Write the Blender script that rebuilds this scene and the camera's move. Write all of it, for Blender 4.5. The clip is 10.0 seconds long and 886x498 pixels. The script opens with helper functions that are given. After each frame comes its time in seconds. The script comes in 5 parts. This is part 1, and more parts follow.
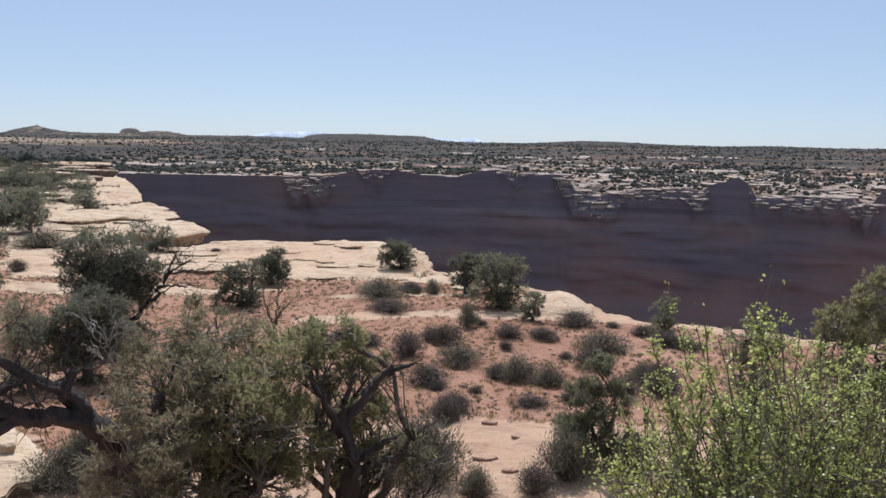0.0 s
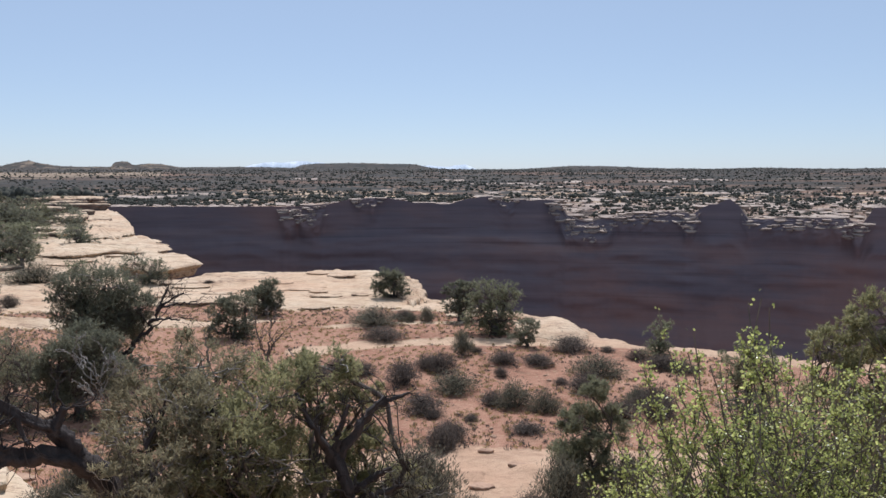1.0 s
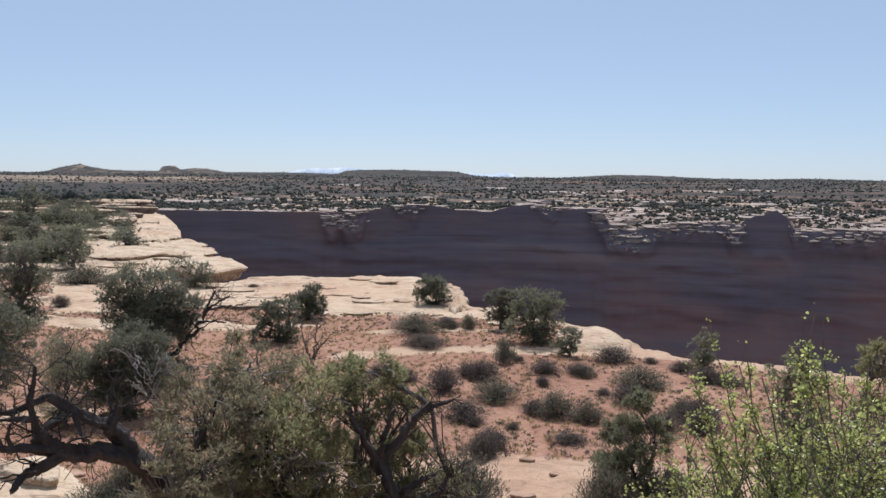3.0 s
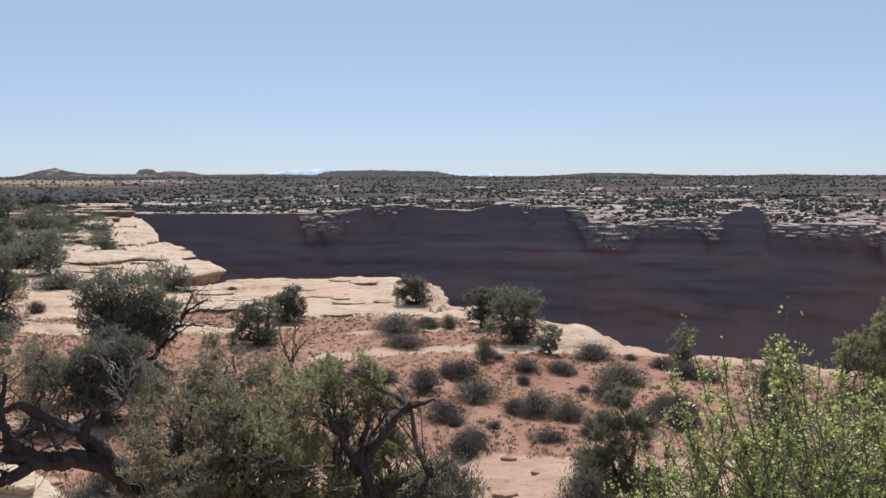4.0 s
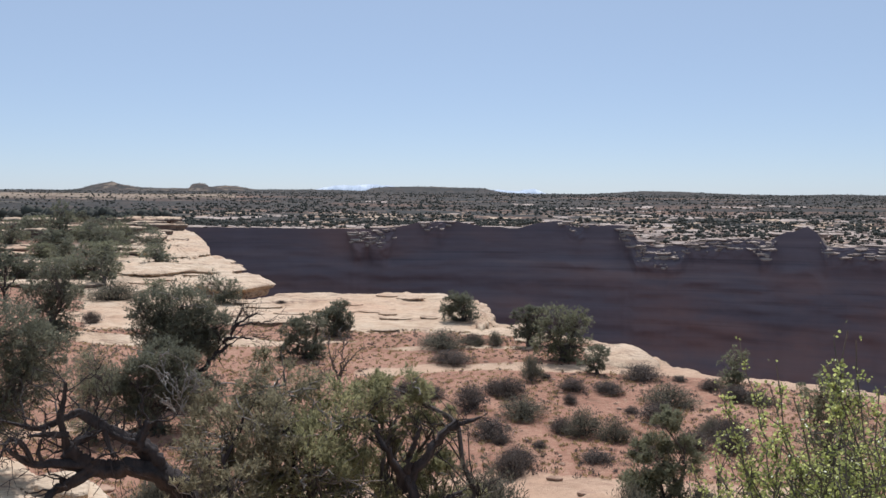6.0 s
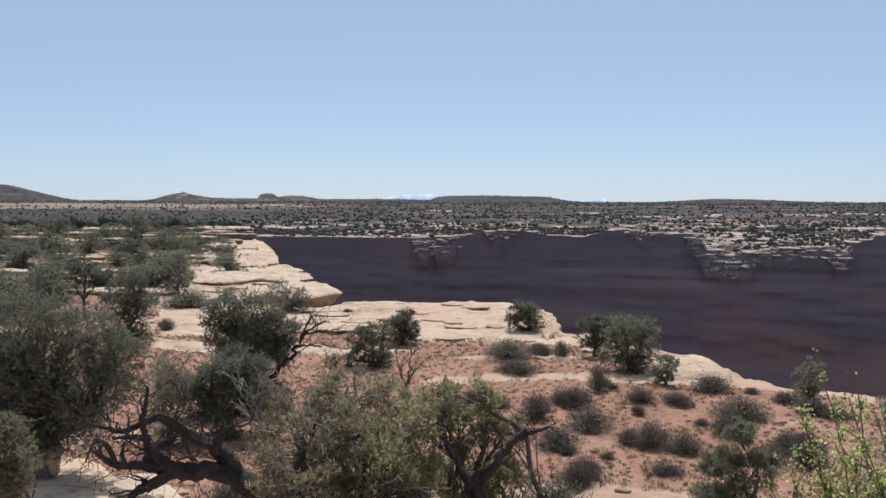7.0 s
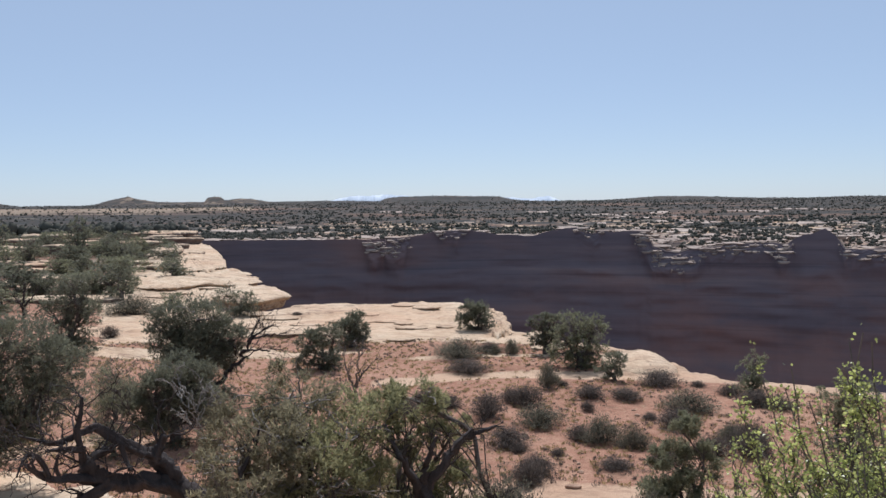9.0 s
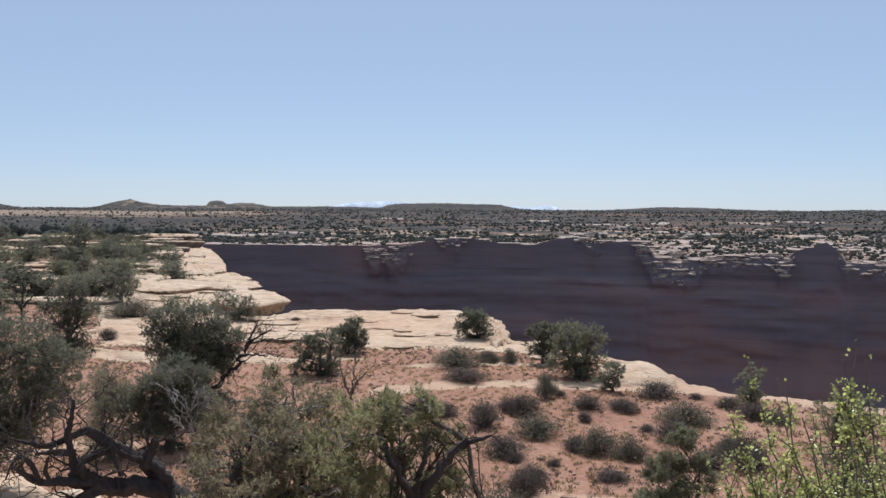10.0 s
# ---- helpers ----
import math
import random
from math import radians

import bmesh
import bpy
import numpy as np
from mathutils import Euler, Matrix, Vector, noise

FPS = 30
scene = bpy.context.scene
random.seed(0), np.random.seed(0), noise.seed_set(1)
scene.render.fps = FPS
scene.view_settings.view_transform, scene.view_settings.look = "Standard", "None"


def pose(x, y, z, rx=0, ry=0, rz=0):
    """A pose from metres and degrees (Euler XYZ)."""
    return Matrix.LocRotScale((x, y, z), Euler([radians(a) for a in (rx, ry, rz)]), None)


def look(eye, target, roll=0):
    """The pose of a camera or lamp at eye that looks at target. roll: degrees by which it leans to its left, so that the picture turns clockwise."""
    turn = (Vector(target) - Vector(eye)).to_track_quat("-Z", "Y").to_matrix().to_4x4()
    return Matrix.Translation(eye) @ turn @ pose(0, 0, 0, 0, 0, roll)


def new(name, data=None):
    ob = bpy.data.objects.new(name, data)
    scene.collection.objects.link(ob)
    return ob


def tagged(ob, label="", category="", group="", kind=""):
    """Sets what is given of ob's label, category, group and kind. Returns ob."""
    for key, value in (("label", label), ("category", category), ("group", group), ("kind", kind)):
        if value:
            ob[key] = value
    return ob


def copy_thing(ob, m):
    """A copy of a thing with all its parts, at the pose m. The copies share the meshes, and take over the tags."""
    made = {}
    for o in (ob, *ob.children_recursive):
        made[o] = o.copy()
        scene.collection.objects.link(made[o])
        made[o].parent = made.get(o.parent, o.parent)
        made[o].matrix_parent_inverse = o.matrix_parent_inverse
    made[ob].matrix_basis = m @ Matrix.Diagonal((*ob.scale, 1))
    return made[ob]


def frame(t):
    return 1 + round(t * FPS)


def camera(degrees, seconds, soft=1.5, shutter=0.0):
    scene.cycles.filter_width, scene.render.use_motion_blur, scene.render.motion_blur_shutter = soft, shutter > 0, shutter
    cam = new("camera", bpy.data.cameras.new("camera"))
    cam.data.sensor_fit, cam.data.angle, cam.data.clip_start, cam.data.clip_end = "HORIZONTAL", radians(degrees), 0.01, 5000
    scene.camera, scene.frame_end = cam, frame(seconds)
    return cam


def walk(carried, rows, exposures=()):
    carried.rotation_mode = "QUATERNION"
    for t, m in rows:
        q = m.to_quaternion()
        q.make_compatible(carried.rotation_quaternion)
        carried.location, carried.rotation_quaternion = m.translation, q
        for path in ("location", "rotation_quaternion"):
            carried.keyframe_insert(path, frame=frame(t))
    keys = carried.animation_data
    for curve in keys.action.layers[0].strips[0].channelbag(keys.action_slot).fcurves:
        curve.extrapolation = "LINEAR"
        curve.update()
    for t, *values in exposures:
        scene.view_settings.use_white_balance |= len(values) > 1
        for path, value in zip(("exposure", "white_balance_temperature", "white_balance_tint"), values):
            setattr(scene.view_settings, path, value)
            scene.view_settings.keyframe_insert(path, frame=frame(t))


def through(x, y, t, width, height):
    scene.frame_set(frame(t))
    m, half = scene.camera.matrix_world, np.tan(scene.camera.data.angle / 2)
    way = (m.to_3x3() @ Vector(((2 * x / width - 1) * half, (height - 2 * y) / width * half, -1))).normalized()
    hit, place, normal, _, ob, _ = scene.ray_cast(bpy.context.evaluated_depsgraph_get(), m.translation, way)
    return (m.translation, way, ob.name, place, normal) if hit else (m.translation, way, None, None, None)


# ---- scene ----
# World: metres, x to the right of the first view, y ahead, z up. The ground at the camera's foot is z = 0.
cam = camera(54.58, 10.0, soft=1.5)
EYE = 1.6
ROWS = [
    (0.0, 0.007, 0.038, -0.026, -0.000, -7.104, -1.012),
    (0.5, 0.049, 0.085, -0.025, -1.994, -6.262, -0.275),
    (1.0, 0.034, 0.044, -0.008, -0.543, -5.293, 0.038),
    (1.5, -0.000, 0.001, 0.001, 1.015, -4.756, -0.268),
    (2.0, -0.012, -0.001, 0.004, 1.477, -4.653, -0.550),
    (2.5, -0.034, -0.026, 0.002, 2.317, -4.771, -0.619),
    (4.0, 0.004, 0.017, -0.007, 0.884, -4.822, 0.116),
    (4.5, 0.040, 0.071, -0.019, -1.166, -4.709, 0.112),
    (5.0, 0.023, 0.036, -0.010, -0.311, -4.437, -0.119),
    (5.5, -0.007, 0.012, -0.001, 1.882, -4.065, -0.432),
    (6.0, -0.029, -0.022, 0.006, 4.044, -3.723, -0.454),
    (7.5, -0.072, -0.125, 0.025, 9.368, -2.867, -0.018),
    (8.0, -0.073, -0.143, 0.035, 9.476, -2.669, 0.020),
    (8.5, -0.048, -0.062, 0.017, 8.020, -2.891, 0.203),
    (9.0, 0.002, -0.018, 0.006, 4.999, -3.126, 0.649),
    (9.5, 0.072, 0.079, -0.011, 3.260, -3.018, 0.651),
    (10.0, 0.044, 0.012, 0.010, 5.109, -2.623, -0.295),
]
walk(cam, [(t, pose(x, y, EYE + z, 90 + pitch, roll, yaw)) for t, x, y, z, yaw, pitch, roll in ROWS],
     [(0.0, 0.03, 5950, 13), (10.0, -0.02, 5950, 13)])

# ---- light ----
SUN_AZ, SUN_EL = -4.0, 54.0      # degrees: clockwise from straight ahead; above the horizon
world = bpy.data.worlds.new("sky")
scene.world = world
world.use_nodes = True
wn = world.node_tree
sky = wn.nodes.new("ShaderNodeTexSky")
sky.sky_type, sky.sun_disc = "NISHITA", False
sky.sun_elevation, sky.sun_rotation = radians(SUN_EL), radians(SUN_AZ)
sky.altitude, sky.air_density, sky.dust_density, sky.ozone_density = 1600, 0.8, 1.0, 1.2
wn.links.new(sky.outputs[0], wn.nodes["Background"].inputs[0])
wn.nodes["Background"].inputs[1].default_value = 0.043
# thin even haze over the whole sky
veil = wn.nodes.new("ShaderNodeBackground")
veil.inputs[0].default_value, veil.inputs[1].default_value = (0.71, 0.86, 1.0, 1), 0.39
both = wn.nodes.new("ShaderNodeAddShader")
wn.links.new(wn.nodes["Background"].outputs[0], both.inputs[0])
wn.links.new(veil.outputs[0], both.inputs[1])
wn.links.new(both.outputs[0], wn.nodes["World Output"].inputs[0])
lamp = bpy.data.lights.new("sun", "SUN")
lamp.energy, lamp.angle, lamp.color = 4.8, radians(0.53), (1.0, 0.965, 0.93)
sun = new("sun", lamp)
sun_way = Vector((math.sin(radians(SUN_AZ)) * math.cos(radians(SUN_EL)), math.cos(radians(SUN_AZ)) * math.cos(radians(SUN_EL)), math.sin(radians(SUN_EL))))
sun.matrix_world = look(sun_way * 60, (0, 0, 0))


# ---- materials ----
class Nodes:
    """Short hand for building a node material."""

    def __init__(self, name, rough=0.9, spec=0.2):
        self.mat = bpy.data.materials.new(name)
        self.mat.use_nodes = True
        self.tree = self.mat.node_tree
        self.bsdf = self.tree.nodes["Principled BSDF"]
        self.bsdf.inputs["Roughness"].default_value = rough
        self.bsdf.inputs["Specular IOR Level"].default_value = spec
        self.coord = self.tree.nodes.new("ShaderNodeTexCoord")
        self.geo = self.tree.nodes.new("ShaderNodeNewGeometry")

    def link(self, a, b):
        self.tree.links.new(a, b)

    def noise(self, scale, detail=4, rough=0.6, stretch=(1, 1, 1), world_space=True):
        m = self.tree.nodes.new("ShaderNodeMapping")
        m.inputs["Scale"].default_value = stretch
        self.link(self.geo.outputs["Position"] if world_space else self.coord.outputs["Object"], m.inputs[0])
        n = self.tree.nodes.new("ShaderNodeTexNoise")
        n.inputs["Scale"].default_value, n.inputs["Detail"].default_value, n.inputs["Roughness"].default_value = scale, detail, rough
        self.link(m.outputs[0], n.inputs["Vector"])
        return n.outputs["Fac"]

    def ramp(self, fac, stops):
        r = self.tree.nodes.new("ShaderNodeValToRGB")
        e = r.color_ramp.elements
        while len(e) < len(stops):
            e.new(0.5)
        for k, (p, c) in zip(e, stops):
            k.position, k.color = p, (*c, 1) if len(c) == 3 else c
        self.link(fac, r.inputs[0])
        return r.outputs[0]

    def mix(self, fac, a, b, how="MIX"):
        m = self.tree.nodes.new("ShaderNodeMix")
        m.data_type, m.blend_type = "RGBA", how
        for k, v in ((0, fac), (6, a), (7, b)):
            if isinstance(v, (int, float)):
                m.inputs[k].default_value = v
            elif isinstance(v, tuple):
                m.inputs[k].default_value = (*v, 1)
            else:
                self.link(v, m.inputs[k])
        return m.outputs[2]

    def bump(self, height, strength=0.5, dist=0.05, onto=None):
        b = self.tree.nodes.new("ShaderNodeBump")
        b.inputs["Strength"].default_value, b.inputs["Distance"].default_value = strength, dist
        self.link(height, b.inputs["Height"])
        if onto is not None:
            self.link(onto, b.inputs["Normal"])
        return b.outputs[0]

    def done(self, colour, normal=None):
        self.link(colour, self.bsdf.inputs["Base Color"])
        if normal is not None:
            self.link(normal, self.bsdf.inputs["Normal"])
        return self.mat


def grey(v):
    return (v, v, v)


def sandstone_colours(n):
    big = n.noise(0.09, 4, 0.6)
    mid = n.noise(0.9, 6, 0.65)
    bed = n.noise(0.7, 5, 0.6, (0.5, 0.5, 9.0))
    c = n.ramp(mid, [(0.28, (0.41, 0.285, 0.185)), (0.5, (0.56, 0.43, 0.295)), (0.75, (0.64, 0.52, 0.375))])
    c = n.mix(n.ramp(big, [(0.42, grey(0.0)), (0.66, grey(0.5))]), c, (0.50, 0.28, 0.165))
    c = n.mix(n.ramp(bed, [(0.3, grey(0.35)), (0.45, grey(0.0))]), c, (0.27, 0.165, 0.105))
    crack = n.noise(0.33, 4, 0.55, (0.55, 1.6, 1.0))
    c = n.mix(n.ramp(crack, [(0.490, grey(0.0)), (0.497, grey(0.7)), (0.503, grey(0.7)), (0.510, grey(0.0))]), c, (0.20, 0.125, 0.085))
    pock = n.noise(1.1, 7, 0.75, (0.7, 1.5, 1.0))
    c = n.mix(n.ramp(pock, [(0.60, grey(0.0)), (0.68, grey(0.55))]), c, (0.26, 0.175, 0.12))
    grit = n.noise(5.5, 6, 0.75, (0.8, 1.4, 1.0))
    c = n.mix(n.ramp(grit, [(0.58, grey(0.0)), (0.68, grey(0.5))]), c, (0.31, 0.215, 0.15))
    thin = n.noise(0.8, 6, 0.65, (0.35, 1.9, 1.0))
    c = n.mix(n.ramp(thin, [(0.488, grey(0.0)), (0.496, grey(0.55)), (0.504, grey(0.55)), (0.512, grey(0.0))]), c, (0.25, 0.165, 0.115))
    stain = n.noise(0.25, 5, 0.7, (1.0, 2.2, 1.0))
    return n.mix(n.ramp(stain, [(0.55, grey(0.0)), (0.72, grey(0.4))]), c, (0.33, 0.25, 0.19))


def sandstone(name="sandstone"):
    n = Nodes(name, 0.95, 0.15)
    fine = n.noise(7.0, 8, 0.7)
    pits = n.noise(1.6, 6, 0.7, (1, 1, 4))
    return n.done(sandstone_colours(n), n.bump(fine, 0.5, 0.03, n.bump(pits, 0.6, 0.15)))


def ground_material():
    n = Nodes("desert_ground", 0.97, 0.1)
    rock = sandstone_colours(n)
    a = n.noise(0.35, 5, 0.65)
    b = n.noise(5.0, 6, 0.7)
    tan = n.mix(n.ramp(n.noise(0.8, 6, 0.7), [(0.35, grey(0.6)), (0.7, grey(1.0))]), rock, (0.48, 0.305, 0.20))
    tan = n.mix(n.ramp(n.noise(6.0, 6, 0.75), [(0.52, grey(0.0)), (0.68, grey(0.6))]), tan, (0.29, 0.175, 0.115))
    soil = n.ramp(a, [(0.3, (0.250, 0.120, 0.078)), (0.5, (0.328, 0.170, 0.112)), (0.72, (0.41, 0.236, 0.158))])
    soil = n.mix(n.ramp(b, [(0.45, grey(0.0)), (0.7, grey(0.55))]), soil, (0.47, 0.295, 0.195))
    soil = n.mix(n.ramp(n.noise(2.2, 5, 0.7), [(0.56, grey(0.0)), (0.66, grey(0.5))]), soil, (0.16, 0.10, 0.065))
    soil = n.mix(n.ramp(n.noise(13.0, 5, 0.75), [(0.36, grey(0.5)), (0.46, grey(0.0))]), soil, (0.17, 0.095, 0.068))
    soil = n.mix(n.ramp(n.noise(7.0, 4, 0.7), [(0.58, grey(0.0)), (0.68, grey(0.55))]), soil, (0.46, 0.34, 0.21))
    att = n.tree.nodes.new("ShaderNodeAttribute")
    att.attribute_name = "cover"
    sep = n.tree.nodes.new("ShaderNodeSeparateColor")
    n.link(att.outputs["Color"], sep.inputs[0])
    rock = n.mix(att.outputs["Alpha"], rock, tan)
    edge = n.tree.nodes.new("ShaderNodeMath")
    edge.operation = "ADD"
    n.link(sep.outputs[0], edge.inputs[0])
    wob = n.tree.nodes.new("ShaderNodeMath")
    wob.operation = "MULTIPLY_ADD"
    wob.inputs[1].default_value, wob.inputs[2].default_value = 0.9, -0.45
    n.link(n.noise(1.3, 6, 0.7), wob.inputs[0])
    n.link(wob.outputs[0], edge.inputs[1])
    c = n.mix(n.ramp(edge.outputs[0], [(0.4, grey(0.0)), (0.6, grey(1.0))]), soil, rock)
    # the cliffs: dark red beds, toned bluish for shade and haze, varnish streaks
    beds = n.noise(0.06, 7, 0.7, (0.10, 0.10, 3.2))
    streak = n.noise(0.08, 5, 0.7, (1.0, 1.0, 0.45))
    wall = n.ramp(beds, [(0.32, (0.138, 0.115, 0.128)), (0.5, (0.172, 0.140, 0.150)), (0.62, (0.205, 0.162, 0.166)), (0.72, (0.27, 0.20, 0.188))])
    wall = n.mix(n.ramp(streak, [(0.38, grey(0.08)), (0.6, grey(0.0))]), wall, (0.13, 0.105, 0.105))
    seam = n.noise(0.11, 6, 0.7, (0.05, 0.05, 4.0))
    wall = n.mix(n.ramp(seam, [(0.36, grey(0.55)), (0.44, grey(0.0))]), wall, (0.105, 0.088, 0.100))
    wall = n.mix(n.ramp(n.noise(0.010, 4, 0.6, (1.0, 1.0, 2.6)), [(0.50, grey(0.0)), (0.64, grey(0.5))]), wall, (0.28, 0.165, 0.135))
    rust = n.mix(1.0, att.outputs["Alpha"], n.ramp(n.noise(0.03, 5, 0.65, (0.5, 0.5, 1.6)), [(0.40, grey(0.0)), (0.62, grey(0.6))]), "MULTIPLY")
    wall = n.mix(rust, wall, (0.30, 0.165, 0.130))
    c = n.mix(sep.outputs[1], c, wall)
    # the far plateau: sage and dry grass between the ledges
    sage = n.ramp(n.noise(0.06, 7, 0.75), [(0.38, (0.042, 0.039, 0.034)), (0.58, (0.064, 0.056, 0.047)), (0.76, (0.10, 0.083, 0.066))])
    band = n.noise(0.011, 5, 0.65, (0.35, 1.0, 1.0))
    sage = n.mix(n.ramp(band, [(0.46, grey(0.0)), (0.62, grey(0.8))]), sage, (0.036, 0.037, 0.034))
    sage = n.mix(n.ramp(n.noise(0.021, 6, 0.7, (0.3, 1.0, 1.0)), [(0.58, grey(0.0)), (0.66, grey(0.7))]), sage, (0.21, 0.17, 0.13))
    c = n.mix(sep.outputs[2], c, sage)
    h = n.bump(n.noise(9.0, 8, 0.75), 0.8, 0.05, n.bump(n.noise(1.8, 6, 0.7, (1, 1, 3)), 0.5, 0.12))
    return n.done(c, h)


def leafy(name, dark, light, through=0.35, rough=0.6, spec=0.25):
    n = Nodes(name, rough, spec)
    r = n.geo.outputs["Random Per Island"]
    c = n.ramp(r, [(0.0, dark), (0.55, tuple((p + q) / 2 for p, q in zip(dark, light))), (1.0, light)])
    c = n.mix(n.ramp(n.noise(1.3, 3, 0.6, (1, 1, 1), False), [(0.4, grey(0.0)), (0.65, grey(0.5))]), c, tuple(v * 0.75 for v in dark))
    n.link(c, n.bsdf.inputs["Base Color"])
    tr = n.tree.nodes.new("ShaderNodeBsdfTranslucent")
    n.link(c, tr.inputs[0])
    ms = n.tree.nodes.new("ShaderNodeMixShader")
    ms.inputs[0].default_value = through
    n.link(n.bsdf.outputs[0], ms.inputs[1])
    n.link(tr.outputs[0], ms.inputs[2])
    n.link(ms.outputs[0], n.tree.nodes["Material Output"].inputs[0])
    return n.mat


def bark(name, dark, light):
    n = Nodes(name, 0.9, 0.2)
    g = n.noise(9.0, 6, 0.7, (1, 1, 0.12), False)
    c = n.ramp(g, [(0.3, dark), (0.7, light)])
    c = n.mix(n.ramp(n.noise(2.0, 4, 0.6, (1, 1, 1), False), [(0.5, grey(0)), (0.75, grey(0.6))]), c, tuple(v * 0.5 for v in dark))
    return n.done(c, n.bump(n.noise(26.0, 5, 0.7, (1, 1, 0.3), False), 0.7, 0.015, n.bump(g, 1.0, 0.04)))


def plain_rough(name, dark, light, scale):
    n = Nodes(name, 0.95, 0.1)
    return n.done(n.ramp(n.noise(scale, 6, 0.7), [(0.35, dark), (0.65, light)]))


GROUND = ground_material()
STONE = sandstone()
JUNIPER = leafy("juniper_foliage", (0.19, 0.19, 0.122), (0.33, 0.32, 0.19), 0.56)
JUNIPER_OLIVE = leafy("olive_juniper_foliage", (0.215, 0.21, 0.115), (0.42, 0.39, 0.19), 0.62)
JUNIPER_DRY = leafy("dry_olive_juniper_foliage", (0.20, 0.175, 0.112), (0.38, 0.335, 0.20), 0.6)
JUNIPER_DARK = leafy("dark_juniper_foliage", (0.156, 0.156, 0.112), (0.268, 0.264, 0.172), 0.52)
ASH_LEAF = leafy("ash_leaf", (0.26, 0.29, 0.085), (0.68, 0.70, 0.25), 0.62, 0.33, 0.65)
BRUSH = leafy("blackbrush_twigs", (0.11, 0.09, 0.078), (0.225, 0.185, 0.152), 0.35, 0.85, 0.05)
SAGE = leafy("grey_green_brush", (0.125, 0.114, 0.084), (0.265, 0.242, 0.172), 0.35, 0.85, 0.05)
STRAW = leafy("dry_grass", (0.30, 0.22, 0.10), (0.55, 0.42, 0.22), 0.3)
BARK = bark("juniper_bark", (0.065, 0.052, 0.045), (0.20, 0.165, 0.14))
DEAD = bark("weathered_wood", (0.13, 0.11, 0.095), (0.42, 0.38, 0.33))
DARKWOOD = bark("dark_dead_wood", (0.030, 0.025, 0.024), (0.088, 0.071, 0.064))
TWIG = bark("ash_twig", (0.10, 0.085, 0.068), (0.25, 0.21, 0.17))
# juniper colour greyed and slightly lightened to carry the haze of distance
FARBUSH = plain_rough("distant_juniper", (0.074, 0.073, 0.060), (0.112, 0.108, 0.085), 0.12)
# sandstone darkened to stand for the shade on ledge faces
SHADE_STONE = plain_rough("shade_toned_sandstone", (0.10, 0.075, 0.065), (0.24, 0.18, 0.145), 0.8)
TAN_STONE = plain_rough("tan_sandstone", (0.30, 0.19, 0.13), (0.47, 0.31, 0.215), 3.0)
# the mountains' haze is only this pale blue base colour
SNOW = plain_rough("hazy_snowy_mountain", (0.33, 0.39, 0.46), (0.53, 0.58, 0.64), 0.012)


# ---- mesh helpers ----
def hash01(i, j, seed):
    h = np.sin(i * 127.1 + j * 311.7 + seed * 74.7) * 43758.5453
    return h - np.floor(h)


def value_noise(x, y, seed=0):
    i, j = np.floor(x), np.floor(y)
    u, v = x - i, y - j
    u, v = u * u * (3 - 2 * u), v * v * (3 - 2 * v)
    a, b = hash01(i, j, seed), hash01(i + 1, j, seed)
    c, d = hash01(i, j + 1, seed), hash01(i + 1, j + 1, seed)
    return (a + (b - a) * u) * (1 - v) + (c + (d - c) * u) * v


def fbm(x, y, octaves=4, seed=0):
    total, amp, norm = 0.0, 1.0, 0.0
    for k in range(octaves):
        total = total + amp * value_noise(x * 2 ** k, y * 2 ** k, seed + 11 * k)
        norm += amp
        amp *= 0.5
    return total / norm * 2 - 1


def smooth(a, b, v):
    s = np.clip((v - a) / (b - a), 0, 1)
    return s * s * (3 - 2 * s)


def quad_mesh(name, verts, quads, material, shade_smooth=False):
    verts, quads = np.asarray(verts, np.float32), np.asarray(quads, np.int32)
    m = bpy.data.meshes.new(name)
    m.vertices.add(len(verts))
    m.vertices.foreach_set("co", verts.ravel())
    k = quads.shape[1]
    m.loops.add(quads.size)
    m.loops.foreach_set("vertex_index", quads.ravel())
    m.polygons.add(len(quads))
    m.polygons.foreach_set("loop_start", np.arange(len(quads), dtype=np.int32) * k)
    m.polygons.foreach_set("loop_total", np.full(len(quads), k, np.int32))
    m.update(calc_edges=True)
    if shade_smooth:
        m.polygons.foreach_set("use_smooth", np.ones(len(quads), bool))
    m.materials.append(material)
    return m


def grid_quads(rows, cols, wrap=False):
    i, j = np.meshgrid(np.arange(rows - 1), np.arange(cols if wrap else cols - 1), indexing="ij")
    a, b = i * cols + j, i * cols + (j + 1) % cols
    return np.stack([a, b, b + cols, a + cols], -1).reshape(-1, 4)


def part(name, mesh, parent, label=""):
    ob = new(name, mesh)
    ob.parent = parent
    return tagged(ob, label)


def empty(name, at):
    ob = new(name)
    ob.location = at
    ob.empty_display_size = 0.3
    return ob


# ---- the ground: one sheet with the canyon cut into it ----
RIM_AZ = (-60, -30, -24.0, -21.5, -20.3, -19.45, -19.25, -18.3, -17.65, -17.5, -12.5, -6.5, -4.0, -2.4, -1.4, -0.5, 2.5, 5.9, 8.6, 10.4, 13.9, 17.9, 23.0, 30.0, 60)
RIM_R = (160, 160, 158.0, 150, 118.0, 97.0, 81.0, 77.0, 70.0, 48.5, 49.9, 51.0, 49.6, 46.5, 43.0, 38.6, 36.8, 35.2, 33.6, 30.9, 29.6, 29.2, 28.5, 29.0, 34)
FAR_Z = -16.0


def rim_radius(az):
    return np.interp(az, RIM_AZ, RIM_R) * (1 + 0.010 * fbm(az * 1.7, az * 0 + 3, 3, 5))


